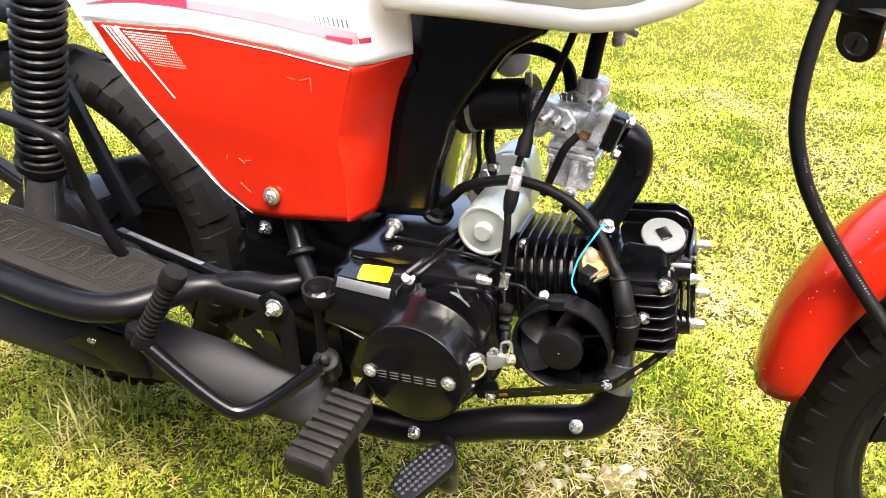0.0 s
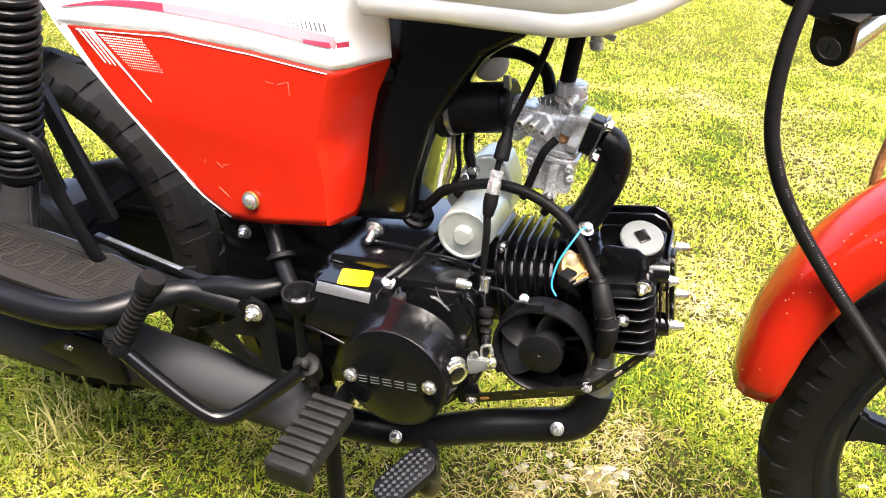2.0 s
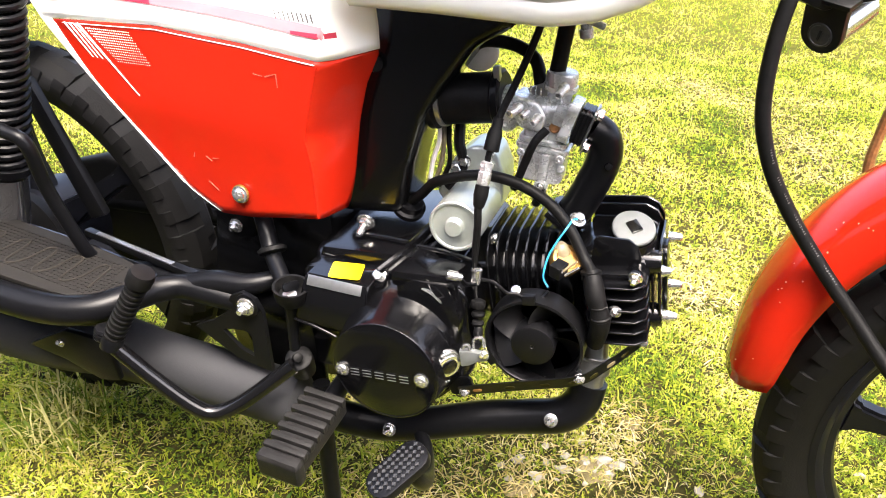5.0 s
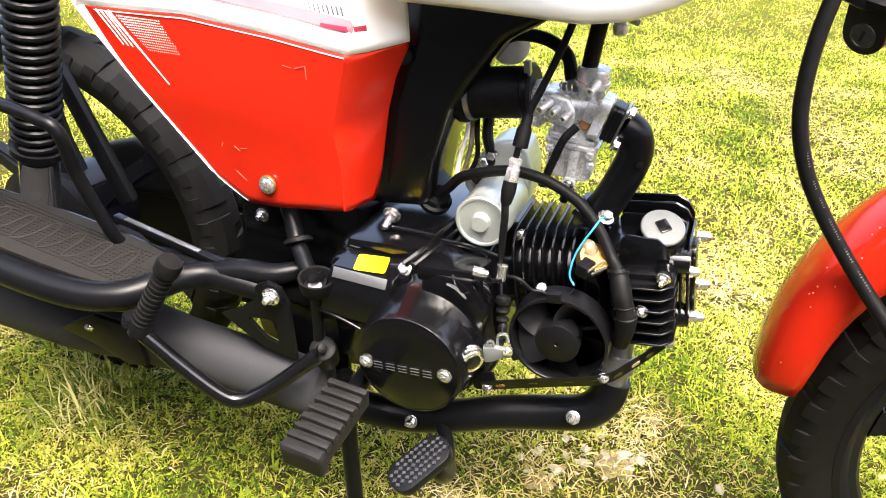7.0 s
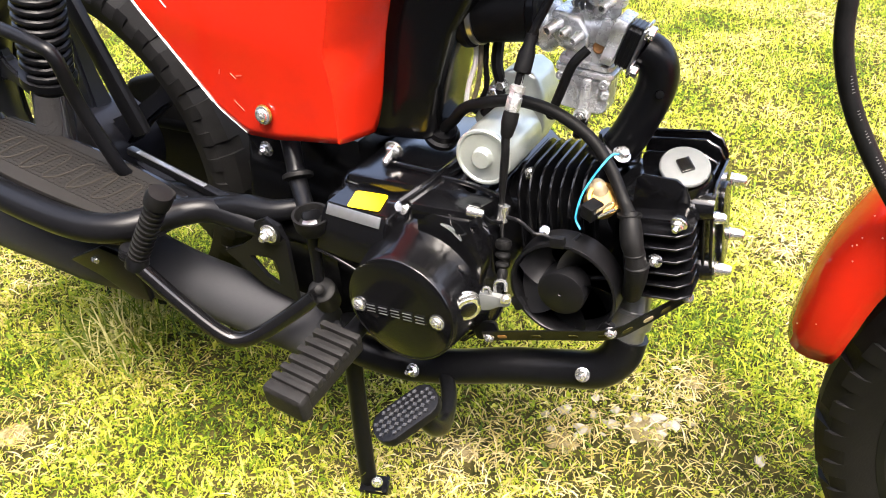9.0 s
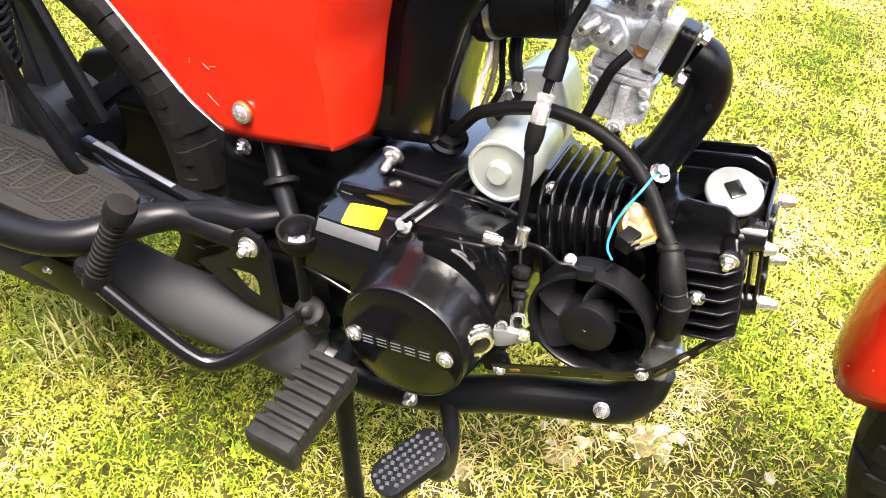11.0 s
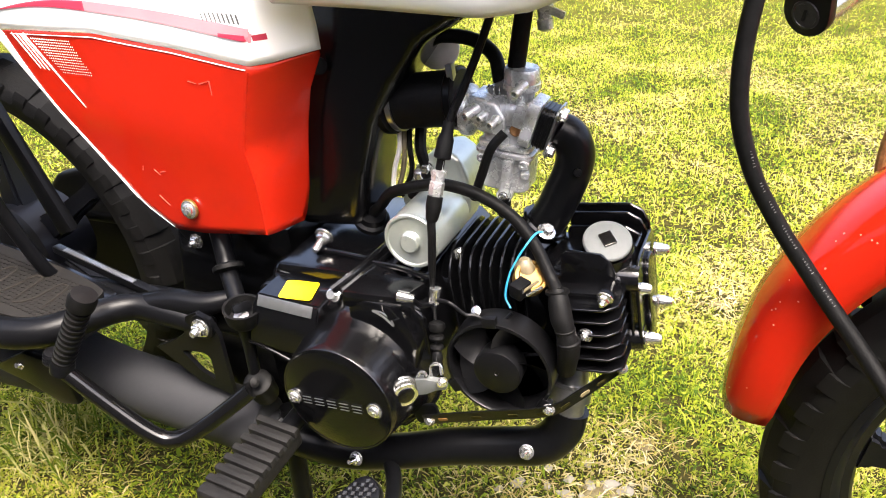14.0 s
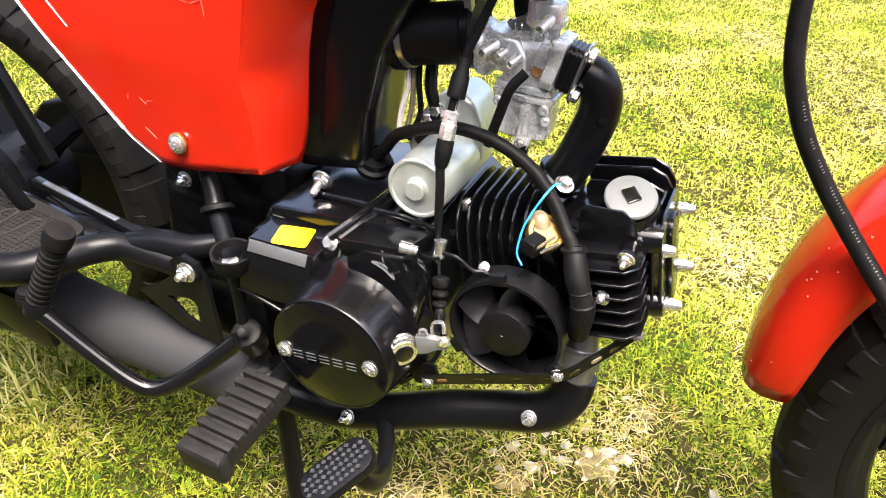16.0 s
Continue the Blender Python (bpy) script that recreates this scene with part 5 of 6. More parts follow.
# -- exhaust --
pipe = part("exhaust_pipe", tube([(0.203, -0.036, 0.335), (0.206, -0.048, 0.305), (0.203, -0.056, 0.272), (0.185, -0.062, 0.247), (0.150, -0.066, 0.235), (0.10, -0.075, 0.224), (0.05, -0.087, 0.210), (0.0, -0.100, 0.2025), (-0.06, -0.108, 0.204), (-0.12, -0.112, 0.215)], 0.0150, 20, 8), STEEL, bike, "exhaust pipe under a black heat shield")
part("pipe_collar", lathe((0.2045, -0.05, 0.30), (0.02, 0.35, 1), [(0, 0.0205), (0.014, 0.0205), (0.016, 0.018)], 24), STEEL, pipe)
part("heat_shield", tube([(0.206, -0.050, 0.287), (0.202, -0.056, 0.263), (0.185, -0.063, 0.245), (0.150, -0.067, 0.2340), (0.10, -0.076, 0.2230), (0.05, -0.088, 0.2090), (0.0, -0.101, 0.2015), (-0.05, -0.108, 0.203), (-0.075, -0.109, 0.2080)], [0.0190, 0.0190, 0.0188, 0.0186, 0.0184, 0.0182, 0.0180, 0.0176, 0.0174], 24, 8), SATIN, pipe, "satin black tubular heat shield")
fix(STUD, "shield_bolt", pipe, (0.1768, -0.0820, 0.2500), (0.0, -0.85, 0.5), 0.85)
fix(STUD, "shield_bolt", pipe, (0.0135, -0.1190, 0.2135), (0.0, -0.85, 0.5), 0.85)
muffler = part("muffler", lathe((-0.085, -0.110, 0.208), (-1, -0.05, 0.085), [(0, 0.017), (0.008, 0.019), (0.012, 0.029), (0.016, 0.0322), (0.20, 0.0335), (0.25, 0.037), (0.30, 0.045), (0.34, 0.049), (0.60, 0.052), (0.63, 0.046), (0.635, 0.012)], 40), MUFFLER, bike, "long matt black exhaust silencer")
part("muffler_strap", prism([(-0.268, 0.250), (-0.275, 0.298), (-0.33, 0.300), (-0.39, 0.265), (-0.34, 0.258), (-0.295, 0.243)], -0.192, -0.184, 0.003), SATIN, muffler, "black angled bracket on the silencer")
fix(CAPBOLT, "strap_bolt", muffler, (-0.340, -0.186, 0.279), (0, -0.9, 0.4), 1.0)

# -- footboard with its mat above the silencer; it rises a little to the rear --
BM = Matrix.Translation((-0.25, 0, 0.345)) @ pose(0, 0, 0, 0, 7.4, 0) @ Matrix.Translation((0.25, 0, 0))
OUT = [(-0.552, -0.150), (-0.531, -0.122), (-0.375, -0.112), (-0.285, -0.118), (-0.268, -0.132), (-0.268, -0.160), (-0.285, -0.184), (-0.325, -0.198), (-0.45, -0.202), (-0.54, -0.190)]


def swell_outline(outline, k):
    cx, cy = sum(p[0] for p in outline) / len(outline), sum(p[1] for p in outline) / len(outline)
    return [(x + math.copysign(k, x - cx), y + math.copysign(k, y - cy)) for x, y in outline]


def smooth_outline(outline, sub=4):
    return [tuple(p) for p in curve_points(outline, sub, True)]


board = part("footboard", prism(smooth_outline(swell_outline(OUT, 0.008)), -0.030, -0.005, 0.007, "z", segs=3, m=BM), GLOSS, bike, "black steel passenger footboard over the silencer")
mat_ob = part("rubber_mat", prism(smooth_outline(OUT), -0.006, 0.0, 0.002, "z", m=BM), DUSTY, board, "dusty brown-black rubber mat with a raised zigzag line")
zig = []
for k in range(7):
    x = -0.300 - 0.034 * k
    y = -0.150 - 0.0016 * k
    zig += [(x, y - 0.026), (x - 0.004, y + 0.010), (x - 0.010, y + 0.015), (x - 0.016, y + 0.010), (x - 0.018, y - 0.012), (x - 0.024, y - 0.026)]
part("mat_ridge", tube([BM @ Vector((x, y, 0.0002)) for x, y in zig], 0.0014, 6, 3), DUST, mat_ob)
studs = bmesh.new()
for i in range(52):
    for j in range(13):
        x, y = -0.278 - 0.0050 * i, -0.190 + 0.0052 * j
        if -0.54 < x < -0.276 and -0.186 < y + (0.03 if x > -0.292 else 0) < -0.122:
            box((0.0024, 0.0020, 0.0009), BM @ pose(x, y, 0.0004), 0, studs)
tagged(part("mat_studs", studs, DUSTY, mat_ob, smooth=0), "tiny raised rubber studs", kind="stuff")
RIMLINE = [(-0.60, -0.165, -0.012), (-0.555, -0.198, -0.016), (-0.45, -0.213, -0.018), (-0.34, -0.210, -0.016), (-0.285, -0.195, -0.010), (-0.258, -0.165, -0.004), (-0.245, -0.140, -0.004), (-0.225, -0.122, -0.003), (-0.19, -0.116, -0.003), (-0.162, -0.112, -0.004), (-0.145, -0.110, -0.006)]
part("footboard_rim", tube([BM @ Vector(p) for p in RIMLINE], [0.014, 0.0155, 0.016, 0.016, 0.0155, 0.015, 0.0145, 0.0140, 0.0135, 0.0125, 0.010], 16, 8), SATIN, board, "glossy black tube rim")
part("guard_tube", tube([(-0.3434, -0.1160, 0.3473), (-0.3409, -0.1300, 0.3627), (-0.3551, -0.1450, 0.4374), (-0.3554, -0.1550, 0.4910), (-0.3745, -0.1580, 0.5033), (-0.4186, -0.1600, 0.5122), (-0.4933, -0.1640, 0.5238)], 0.0072, 14, 8), SATIN, board, "bent black guard tube")
part("guard_tube", tube([(-0.5397, -0.1320, 0.3776), (-0.5375, -0.1420, 0.4034), (-0.5295, -0.1550, 0.4461), (-0.5004, -0.1650, 0.5079), (-0.4825, -0.1680, 0.5542), (-0.4607, -0.1700, 0.6134), (-0.4444, -0.1700, 0.6659)], 0.0085, 14, 8), SATIN, board)
part("tube_weld", lathe((-0.5406, -0.1320, 0.3759), (-0.2, -0.1, 1), [(-0.004, 0.012), (0.004, 0.0115), (0.010, 0.0095)], 16), GLOSS, board)

# -- footrest bracket --
def holed_plate(outer, inner, y0, y1):
    """A flat plate with an opening through it: two loops with as many points, joined all round."""
    bm = bmesh.new()
    loops = [[bm.verts.new((x, y, z)) for x, z in o] for o in (outer, inner) for y in (y0, y1)]
    n = len(outer)
    for a, b in ((0, 1), (1, 3), (3, 2), (2, 0)):
        for k in range(n):
            bm.faces.new((loops[a][k], loops[a][(k + 1) % n], loops[b][(k + 1) % n], loops[b][k]))
    return bm


bracket = part("footrest_bracket", holed_plate([(-0.215, 0.292), (-0.190, 0.306), (-0.172, 0.320), (-0.164, 0.343), (-0.150, 0.351), (-0.134, 0.346), (-0.126, 0.330), (-0.122, 0.255), (-0.165, 0.262)], [(-0.180, 0.296), (-0.176, 0.298), (-0.168, 0.300), (-0.160, 0.301), (-0.152, 0.302), (-0.146, 0.300), (-0.143, 0.295), (-0.143, 0.270), (-0.160, 0.276)], -0.124, -0.119), SATIN, bike, "black steel bracket plate with a triangular hole")
# Made-up dark sheet that keeps bright lawn out of the bracket's hole.
part("dark_backing", prism([(-0.20, 0.30), (-0.19, 0.325), (-0.10, 0.335), (-0.082, 0.30), (-0.084, 0.205), (-0.12, 0.20), (-0.17, 0.22)], -0.078, -0.070, 0.003), SPINE, bracket, "black sheet added to darken the bracket's hole")
part("bolt_washer", lathe((-0.143, -0.124, 0.3375), RIGHT, [(0, 0.0135), (0.003, 0.0135), (0.0035, 0.012)], 24), SATIN, bracket)
fix(CAPBOLT, "bracket_nut", bracket, (-0.143, -0.1275, 0.3375), RIGHT, 1.2, 15)
part("rear_tube", tube([(-0.225, -0.118, 0.338), (-0.19, -0.110, 0.346), (-0.155, -0.105, 0.348), (-0.13, -0.09, 0.352)], [0.013, 0.0135, 0.012, 0.010], 14), SATIN, bracket)
long_rail = part("long_rail", box((0.20, 0.010, 0.009), pose(-0.30, -0.085, 0.340, 0, 3, -8), 0.002), SATIN, bike, "black rail with a bare steel edge")
part("rail_edge", box((0.12, 0.006, 0.0015), pose(-0.32, -0.0835, 0.3461, 0, 3, -8), 0.0005), STEEL, long_rail)
part("swing_arm", tube([(-0.11, -0.075, 0.320), (-0.25, -0.085, 0.316), (-0.40, -0.088, 0.305), (-0.56, -0.088, 0.292)], [0.020, 0.018, 0.017, 0.015], 16), SATIN, bike, "black steel swing arm")
part("swing_arm", tube([(-0.11, 0.075, 0.320), (-0.25, 0.085, 0.316), (-0.40, 0.088, 0.305), (-0.56, 0.088, 0.292)], [0.020, 0.018, 0.017, 0.015], 16), SATIN, bike, "black steel swing arm")
part("rear_axle", tube([(-0.545, -0.125, 0.290), (-0.545, 0.115, 0.290)], 0.008, 12, 1), CHROME, bike)
# Below its top edge the case is enlarged to darken the gap there.
part("chain_case", prism([(-0.60, 0.20), (-0.61, 0.31), (-0.565, 0.352), (-0.50, 0.372), (-0.40, 0.355), (-0.20, 0.36), (-0.12, 0.35), (-0.12, 0.16), (-0.40, 0.13)], 0.075, 0.10, 0.010, segs=3), RUBBER, bike, "black chain case beyond the wheel, extended to fill a dark gap")
part("stay_bar", prism([(-0.466, 0.520), (-0.444, 0.524), (-0.376, 0.366), (-0.400, 0.356)], -0.062, -0.050, 0.004), SATIN, bike, "flat black diagonal stay")
part("brake_drum", lathe((-0.545, -0.035, 0.290), RIGHT, [(0, 0.075), (0.014, 0.078), (0.020, 0.066), (0.026, 0.055), (0.028, 0.02), (0.034, 0.018), (0.036, 0.0)], 36), RUBBER, bike, "dark brake drum plate")

# -- shock absorber --
def make_shock(side):
    top, low = Vector((-0.375, 0.112 * side, 0.70)), Vector((-0.492, 0.104 * side, 0.305))
    d = low - top
    body = part("shock_absorber", tube([top, top + d * 0.66], 0.0175, 20, 1), RUBBER, bike, "black coil-spring shock absorber")
    a, s, o = frame_of(d)
    turns, pts = 23, []
    for k in range(turns * 14 + 1):
        ang, f = 2 * math.pi * k / 14, 0.02 + 0.62 * k / (turns * 14)
        pts.append(top + d * f + (s * math.cos(ang) + o * math.sin(ang)) * 0.0232)
    part("coil_spring", tube(pts, 0.0045, 10, 1), SATIN, body)
    part("spring_cup", lathe(top + d * 0.645, d, [(0, 0.024), (0.002, 0.0295), (0.010, 0.0295), (0.014, 0.024), (0.020, 0.0215)], 28), SATIN, body, "black spring seat")
    part("damper_tube", lathe(top + d * 0.67, d, [(0, 0.0215), (0.10, 0.0215), (0.104, 0.018), (0.12, 0.012)], 24), DARKCHROME, body, "dark chromed damper tube")
    part("lower_eye", lathe(low + Vector((0, 0.014, 0)), (0, -1, 0), [(0, 0.014), (0.028, 0.014), (0.03, 0.009)], 20), SATIN, body)
    return body


make_shock(-1)
make_shock(1)

# -- panel fastenings and the brake rod parts beside the engine --
fix(SCREW, "panel_screw", panel, (-0.158, -0.0935, 0.4480), (0.0, -1, 0.12), 1.45)
part("screw_washer", lathe((-0.158, -0.0920, 0.4480), (0.0, -1, 0.12), [(0, 0.0098), (0.0012, 0.0098), (0.0016, 0.0085)], 24), BRASS, panel)
part("panel_bracket", prism([(-0.225, 0.40), (-0.185, 0.415), (-0.17, 0.405), (-0.175, 0.375), (-0.20, 0.372)], -0.055, -0.047, 0.002), SATIN, bike)
fix(CAPBOLT, "bracket_bolt", bike, (-0.196, -0.0555, 0.387), RIGHT, 1.0)
pedal_tube = part("spring_tube", tube([(-0.158, -0.062, 0.42), (-0.145, -0.074, 0.400), (-0.133, -0.086, 0.382), (-0.108, -0.108, 0.366)], [0.010, 0.0095, 0.0090, 0.0085], 14), SATIN, bike, "black steel stop-light switch with a rubber cup")
part("tube_collar", lathe((-0.134, -0.084, 0.388), (0.45, -0.45, -0.8), [(0, 0.012), (0.002, 0.0155), (0.006, 0.0155), (0.008, 0.011)], 20), RUBBER, pedal_tube)
part("rubber_cup", lathe((-0.0905, -0.122, 0.354), (0.08, -0.1, 1), [(0, 0.013), (0.005, 0.0165), (0.018, 0.0185), (0.020, 0.0185), (0.020, 0.0160), (0.010, 0.013), (0.010, 0.0)], 28), RUBBER, pedal_tube, "open black rubber cup")
part("cup_lever", prism(rounded(0.020, 0.009, 0.004), 0, 0.003, 0.001, "z", m=pose(-0.091, -0.123, 0.372, 70, 10, 70)), SATIN, pedal_tube)
# The cup's gleam is put in as a small steel-coloured plate.
part("cup_shine", prism(rounded(0.014, 0.010, 0.004), 0, 0.001, 0.0003, "z", m=pose(-0.0885, -0.128, 0.3655, 20, 0, 30)), STEEL, pedal_tube)
part("rod_tube", tube([(-0.092, -0.121, 0.356), (-0.094, -0.119, 0.32), (-0.093, -0.120, 0.285), (-0.088, -0.124, 0.262)], [0.0085, 0.0062, 0.0058, 0.0058], 14), SATIN, pedal_tube)

# -- kick-start lever --
kick = part("kick_lever", tube([(-0.085, -0.138, 0.286), (-0.104, -0.148, 0.268), (-0.135, -0.166, 0.242), (-0.158, -0.180, 0.232), (-0.178, -0.188, 0.240), (-0.215, -0.196, 0.272), (-0.252, -0.205, 0.312)], [0.0085, 0.0085, 0.0085, 0.0085, 0.0085, 0.0082, 0.0080], 14, 8), GLOSS, bike, "folded black kick-start lever with a ribbed rubber pedal")
part("kick_boss", lathe((-0.088, -0.115, 0.262), (0.1, -0.45, 0.9), [(0, 0.013), (0.018, 0.0145), (0.029, 0.0142), (0.0305, 0.012), (0.0305, 0.005), (0.029, 0.0)], 22), RUBBER, kick)
part("boss_bolt", lathe((-0.084, -0.134, 0.292), (0.5, -0.4, 0.5), [(0, 0.005), (0.008, 0.005), (0.009, 0.003)], 12), RUBBER, kick)
part("pedal_joint", lathe((-0.254, -0.205, 0.307), (0.25, 0.1, 0.9), [(0, 0.008), (0.003, 0.0115), (0.014, 0.0115), (0.018, 0.009)], 18), SATIN, kick)
prof = [(0.0, 0.0085)]
for k in range(12):
    prof += [(0.002 + k * 0.0066, 0.0108), (0.0050 + k * 0.0066, 0.0108), (0.0056 + k * 0.0066, 0.0086), (0.0078 + k * 0.0066, 0.0086)]
prof += [(0.082, 0.0125), (0.092, 0.0130), (0.097, 0.0115), (0.0985, 0.0)]
rub = Vector((-0.2535, -0.204, 0.315))
part("pedal_rubber", lathe(rub, Vector((-0.2095, -0.190, 0.396)) - rub, prof, 20), RUBBER, kick, "black ribbed rubber pedal sleeve")
part("joint_spring", lathe((-0.262, -0.205, 0.318), (0.25, 0.1, 0.9), [(0, 0.0085), (0.002, 0.0095), (0.004, 0.0085), (0.006, 0.0095), (0.008, 0.0085), (0.010, 0.0095), (0.013, 0.008)], 16), SATIN, kick)

# -- rider's footrest --
peg = part("footrest", tube([(-0.040, -0.10, 0.262), (-0.036, -0.20, 0.262)], 0.010, 12, 1), SATIN, bike, "black ribbed rubber footrest block")
m = Matrix.Translation((-0.0345, -0.206, 0.270)) @ pose(0, 0, 0, 7, 0, -3) @ Matrix.Diagonal((0.86, 0.90, 0.95, 1))
part("rubber_block", box((0.048, 0.100, 0.022), m, 0.006, segs=3), PEGRUBBER, peg)
rib = mesh_of("rib", box((0.052, 0.0085, 0.010), Matrix.Identity(4), 0.0032), PEGRUBBER)
for k in range(7):
    again("rubber_rib", rib, peg, m @ pose(0, 0.042 - 0.0128 * k, 0.0112))
part("end_block", box((0.053, 0.016, 0.030), m @ pose(0, -0.046, 0.0), 0.006, segs=3), PEGRUBBER, peg)

# -- brake pedal --
pedal = part("brake_pedal", tube([(0.02, -0.08, 0.21), (0.052, -0.115, 0.203), (0.068, -0.150, 0.203), (0.076, -0.178, 0.22), (0.075, -0.195, 0.242), (0.068, -0.200, 0.262)], [0.008, 0.008, 0.008, 0.0085, 0.008, 0.007], 12), SATIN, bike, "black brake pedal with a chequered steel pad")
PM = Matrix.Translation((0.0635, -0.212, 0.264)) @ pose(0, 0, 0, 24, 0, -36) @ Matrix.Diagonal((0.95, 0.86, 1, 1))
part("pad", prism(rounded(0.036, 0.074, 0.016), -0.006, 0.004, 0.003, "z", m=PM), SATIN, pedal)
lug = mesh_of("lug", box((0.0034, 0.0034, 0.0018), Matrix.Identity(4), 0.0), LUG)
for i in range(-2, 3):
    for j in range(-5, 6):
        if abs(i) < 2 or abs(j) < 4:
            again("pad_lug", lug, pedal, PM @ pose(0.0062 * i, 0.0062 * j, 0.0046, 0, 0, 45))

# -- stand --
stand = part("stand", tube([(-0.080, -0.095, 0.23), (-0.073, -0.105, 0.15), (-0.061, -0.118, 0.06), (-0.053, -0.125, 0.005)], 0.0100, 14), SATIN, bike, "black tubular stand standing in the grass")
part("stand_foot", box((0.034, 0.024, 0.006), pose(-0.044, -0.126, 0.004, 0, 0, 20), 0.002), SATIN, stand)
fix(NUT, "foot_nut", stand, (-0.036, -0.132, 0.02), (0.5, -0.7, 0.4), 0.8)

# -- steering lock below the handlebar clamp --
LK = Matrix.Translation((0.3350, -0.016, 0.6415)) @ pose(0, 0, 0, 18, 6, -32)
lock = part("steering_lock", prism([(-0.0165, 0.026), (0.0165, 0.026), (0.0165, 0.0)] + [(0.0165 * math.cos(radians(a)), 0.0165 * math.sin(radians(a))) for a in range(-15, -180, -15)] + [(-0.0165, 0.0)], -0.003, 0.004, 0.0015, m=LK), PLASTIC, bike, "black lock face with a round key barrel")
part("key_barrel", lathe(LK @ Vector((0, -0.0028, -0.001)), LK.to_3x3() @ Vector((0, -1, 0)), [(0, 0.0100), (0.0012, 0.0096), (0.0014, 0.0082), (0.0008, 0.0078), (0.0008, 0.0)], 28), LUG, lock)
part("key_slot", box((0.0022, 0.0010, 0.008), LK @ pose(0, -0.0040, -0.001, 0, 12, 0), 0.0), PLASTIC, lock)
part("lock_body", tube([LK @ Vector((0, 0.004, 0)), LK @ Vector((0, 0.048, 0))], 0.0162, 28, 1), CHROME, lock, "bright chromed lock barrel")
part("lock_lid", box((0.040, 0.060, 0.004), LK @ pose(0.0, 0.022, 0.0275), 0.001), PLASTIC, lock)
part("fork_clamp", prism([(0.288, 0.672), (0.330, 0.658), (0.40, 0.680), (0.44, 0.70), (0.43, 0.73), (0.30, 0.71)], -0.03, 0.05, 0.006), PLASTIC, bike, "black lower fork clamp")

part("mud_flap", box((0.010, 0.13, 0.15), pose(-0.845, 0.045, 0.485, 0, 14, 0), 0.004), FLAP, bike, "faded tan mud flap behind the rear wheel")
part("flap_edge", box((0.010, 0.035, 0.15), pose(-0.842, -0.042, 0.487, 0, 14, 0), 0.004), BONE, bike, "pale plastic edge of the rear flap")

# ---- stripes, halftone dots and scratches on the cowl ----
def cowl_strip(name, a, b, w0, w1, material, parent, steps=14, lift=0.0022, bend=0.0):
    """A tapering painted line on the cowl from a to b (x, z), w0 to w1 wide."""
    ax, az, bx, bz = *a, *b
    length = math.hypot(bx - ax, bz - az)
    nx, nz = -(bz - az) / length, (bx - ax) / length
    rings = []
    for k in range(steps + 1):
        t = k / steps
        x, z, w = ax + (bx - ax) * t + nx * bend * math.sin(math.pi * t), az + (bz - az) * t + nz * bend * math.sin(math.pi * t), (w0 + (w1 - w0) * t) / 2
        rings.append([Vector((x + nx * s * w, cowl_y(x + nx * s * w, z + nz * s * w) - lift, z + nz * s * w)) for s in (-1, 0, 1)])
    bm = bmesh.new()
    skin(bm, rings, False, False)
    return thick(part(name, bm, material, parent, smooth=0), 0.0005)


# three short lines and one long line fanning down from the panel's upper rear corner
for k, (ax, bx, bz, w) in enumerate(((-0.372, -0.336, 0.560, 0.0021), (-0.364, -0.329, 0.560, 0.0020), (-0.357, -0.322, 0.560, 0.0018))):
    cowl_strip("white_line", (ax, 0.5905), (bx, bz), w, 0.0003, DECAL, panel)
cowl_strip("white_line", (-0.352, 0.5915), (-0.276, 0.530), 0.0034, 0.0003, DECAL, panel, 20)


def make_dots():
    """A halftone patch: rows of small diamonds that shrink to the front and below."""
    bm = bmesh.new()
    for j in range(15):
        for i in range(22):
            x = -0.3465 + 0.0029 * i + 0.0034 * j
            z = 0.5930 - 0.0023 * j + 0.00016 * i
            size = 0.00145 * (1 - 0.036 * j) * (1 - 0.012 * i)
            if z > split_z(x) - 0.006 or i > 22 - 0.45 * j:
                continue
            vs = [bm.verts.new((x + dx, cowl_y(x + dx, z + dz) - 0.0022, z + dz)) for dx, dz in ((-size, 0), (0, -size * 0.7), (size, 0), (0, size * 0.7))]
            bm.faces.new(vs)
    return tagged(part("halftone_dots", bm, DECAL, panel, "white halftone dot pattern", smooth=0), kind="stuff")


make_dots()
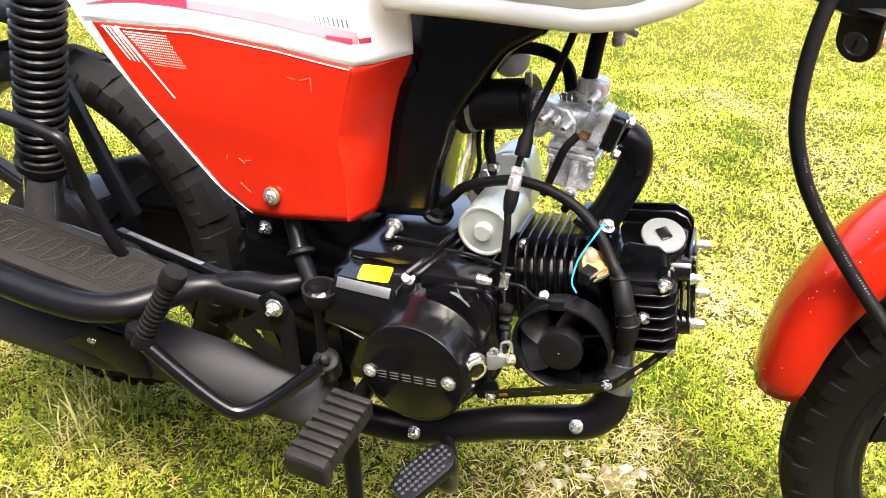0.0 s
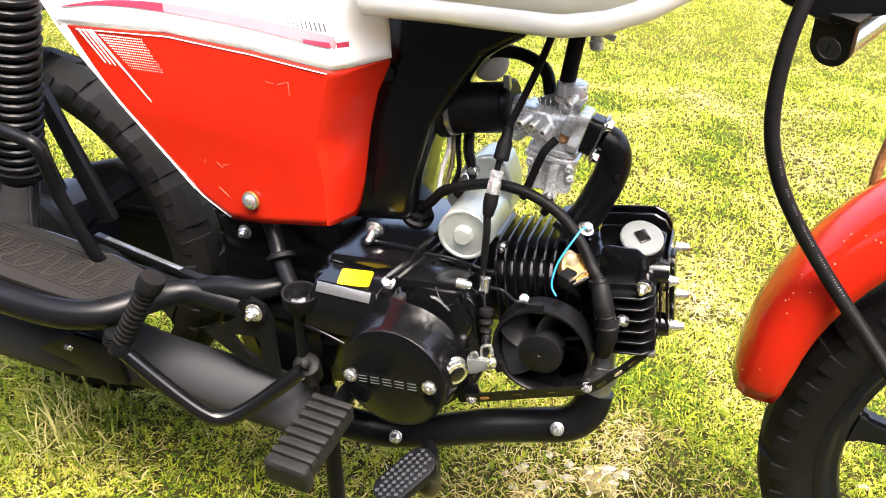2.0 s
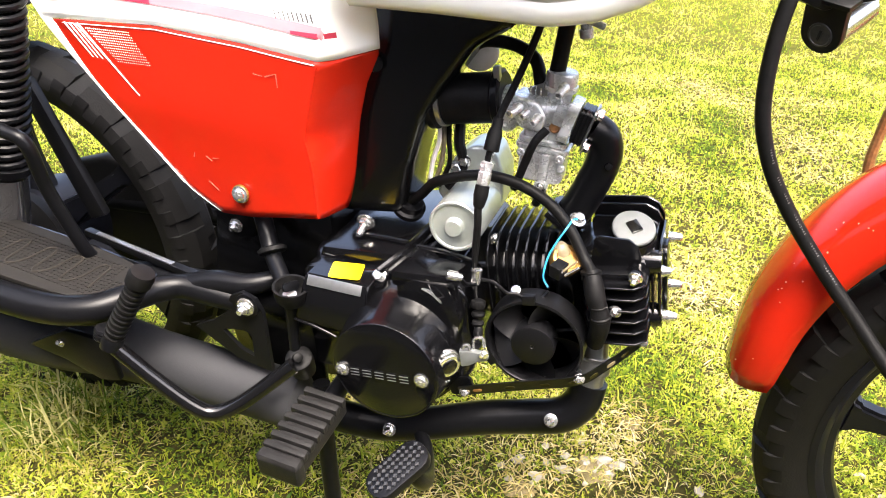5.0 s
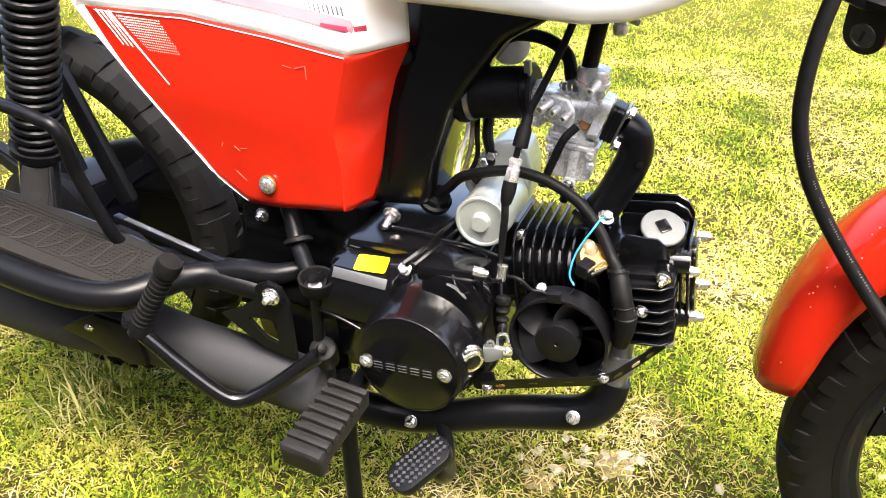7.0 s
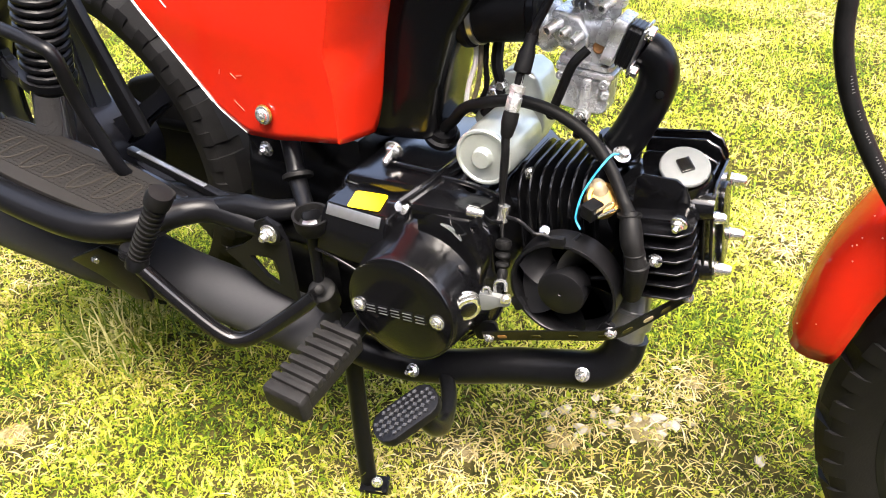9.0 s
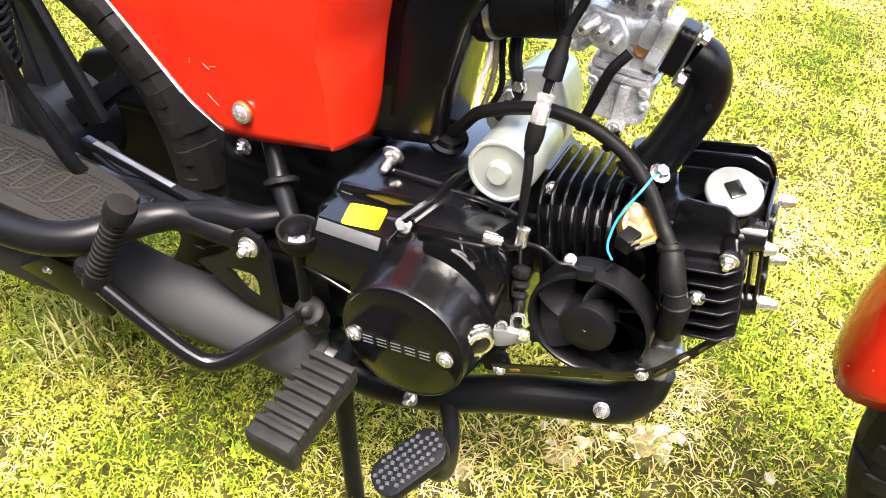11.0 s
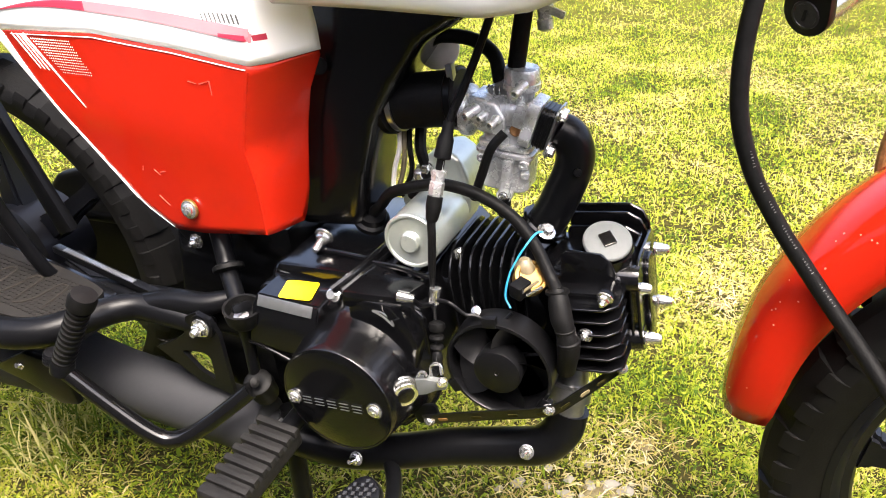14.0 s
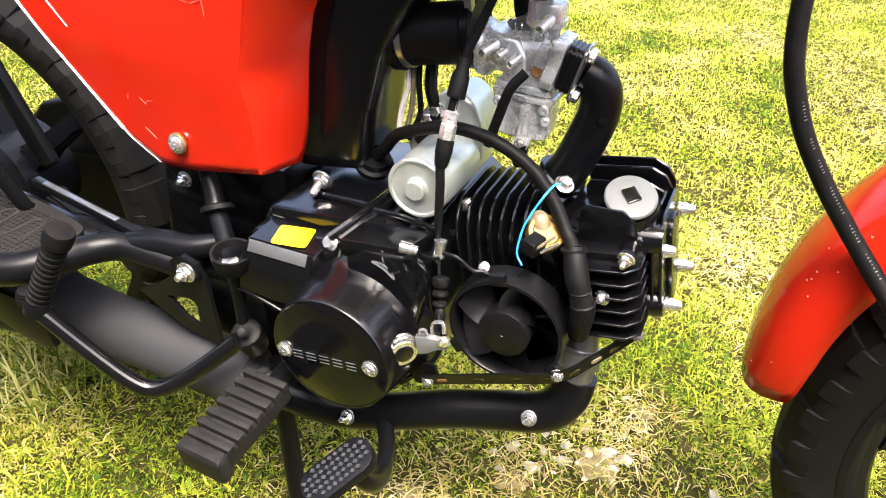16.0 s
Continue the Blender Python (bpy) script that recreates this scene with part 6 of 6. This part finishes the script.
# stripes on the white cowl: dark at the tail, pale in the middle, a block at the front
cowl_strip("red_stripe", (-0.392, 0.610), (-0.244, 0.6262), 0.0008, 0.0085, PINK, upper, 18, bend=0.004)
cowl_strip("pale_stripe", (-0.2438, 0.6262), (-0.046, 0.6165), 0.0085, 0.0112, PALEPINK, upper, 24, 0.0021, bend=0.003)
cowl_strip("red_block", (-0.084, 0.6160), (-0.046, 0.6150), 0.0030, 0.0050, PINK, upper, 6, 0.0026)
for k in range(9):
    x = -0.100 + 0.0046 * k
    cowl_strip("grey_tick", (x, 0.6330), (x + 0.0022, 0.6255), 0.0006 + 0.00013 * k, 0.0006 + 0.00013 * k, GREYMARK, upper, 3, 0.0022)
# fine scratches and scuffs on the red paint
rnd = np.random.default_rng(21)
SCRATCH = shader("pale_scratch", (0.50, 0.06, 0.035), 0.6, dark=(0.42, 0.04, 0.025), scale=400, mix=0.6)
for x, z, dx, dz, w in ((-0.115, 0.573, 0.012, 0.004, 0.0012), (-0.103, 0.577, 0.001, -0.012, 0.0011), (-0.128, 0.574, 0.010, -0.001, 0.0007), (-0.198, 0.480, 0.007, -0.004, 0.0008), (-0.190, 0.479, 0.008, 0.002, 0.0008), (-0.045, 0.574, 0.002, 0.010, 0.0016), (-0.052, 0.571, 0.001, 0.008, 0.0010), (-0.215, 0.476, 0.002, 0.005, 0.0008), (-0.068, 0.471, 0.0005, 0.006, 0.0016), (-0.20, 0.452, 0.012, -0.008, 0.0012)):
    cowl_strip("scratch", (x, z), (x + dx, z + dz), w, w * 0.4, SCRATCH, panel, 4, 0.0021)
# the raised edge along the fold of the panel
part("fold_ridge", tube([(crease_x(z) - 0.0005, cowl_y(crease_x(z), z) - 0.0008, z) for z in np.linspace(0.440, 0.588, 14)], 0.0013, 8, 3), RED, panel)
part("fold_ridge", tube([(crease_x(z) + 0.010, cowl_y(crease_x(z) + 0.010, z) - 0.0006, z) for z in np.linspace(0.470, 0.588, 14)], 0.0012, 8, 3), RED, panel)
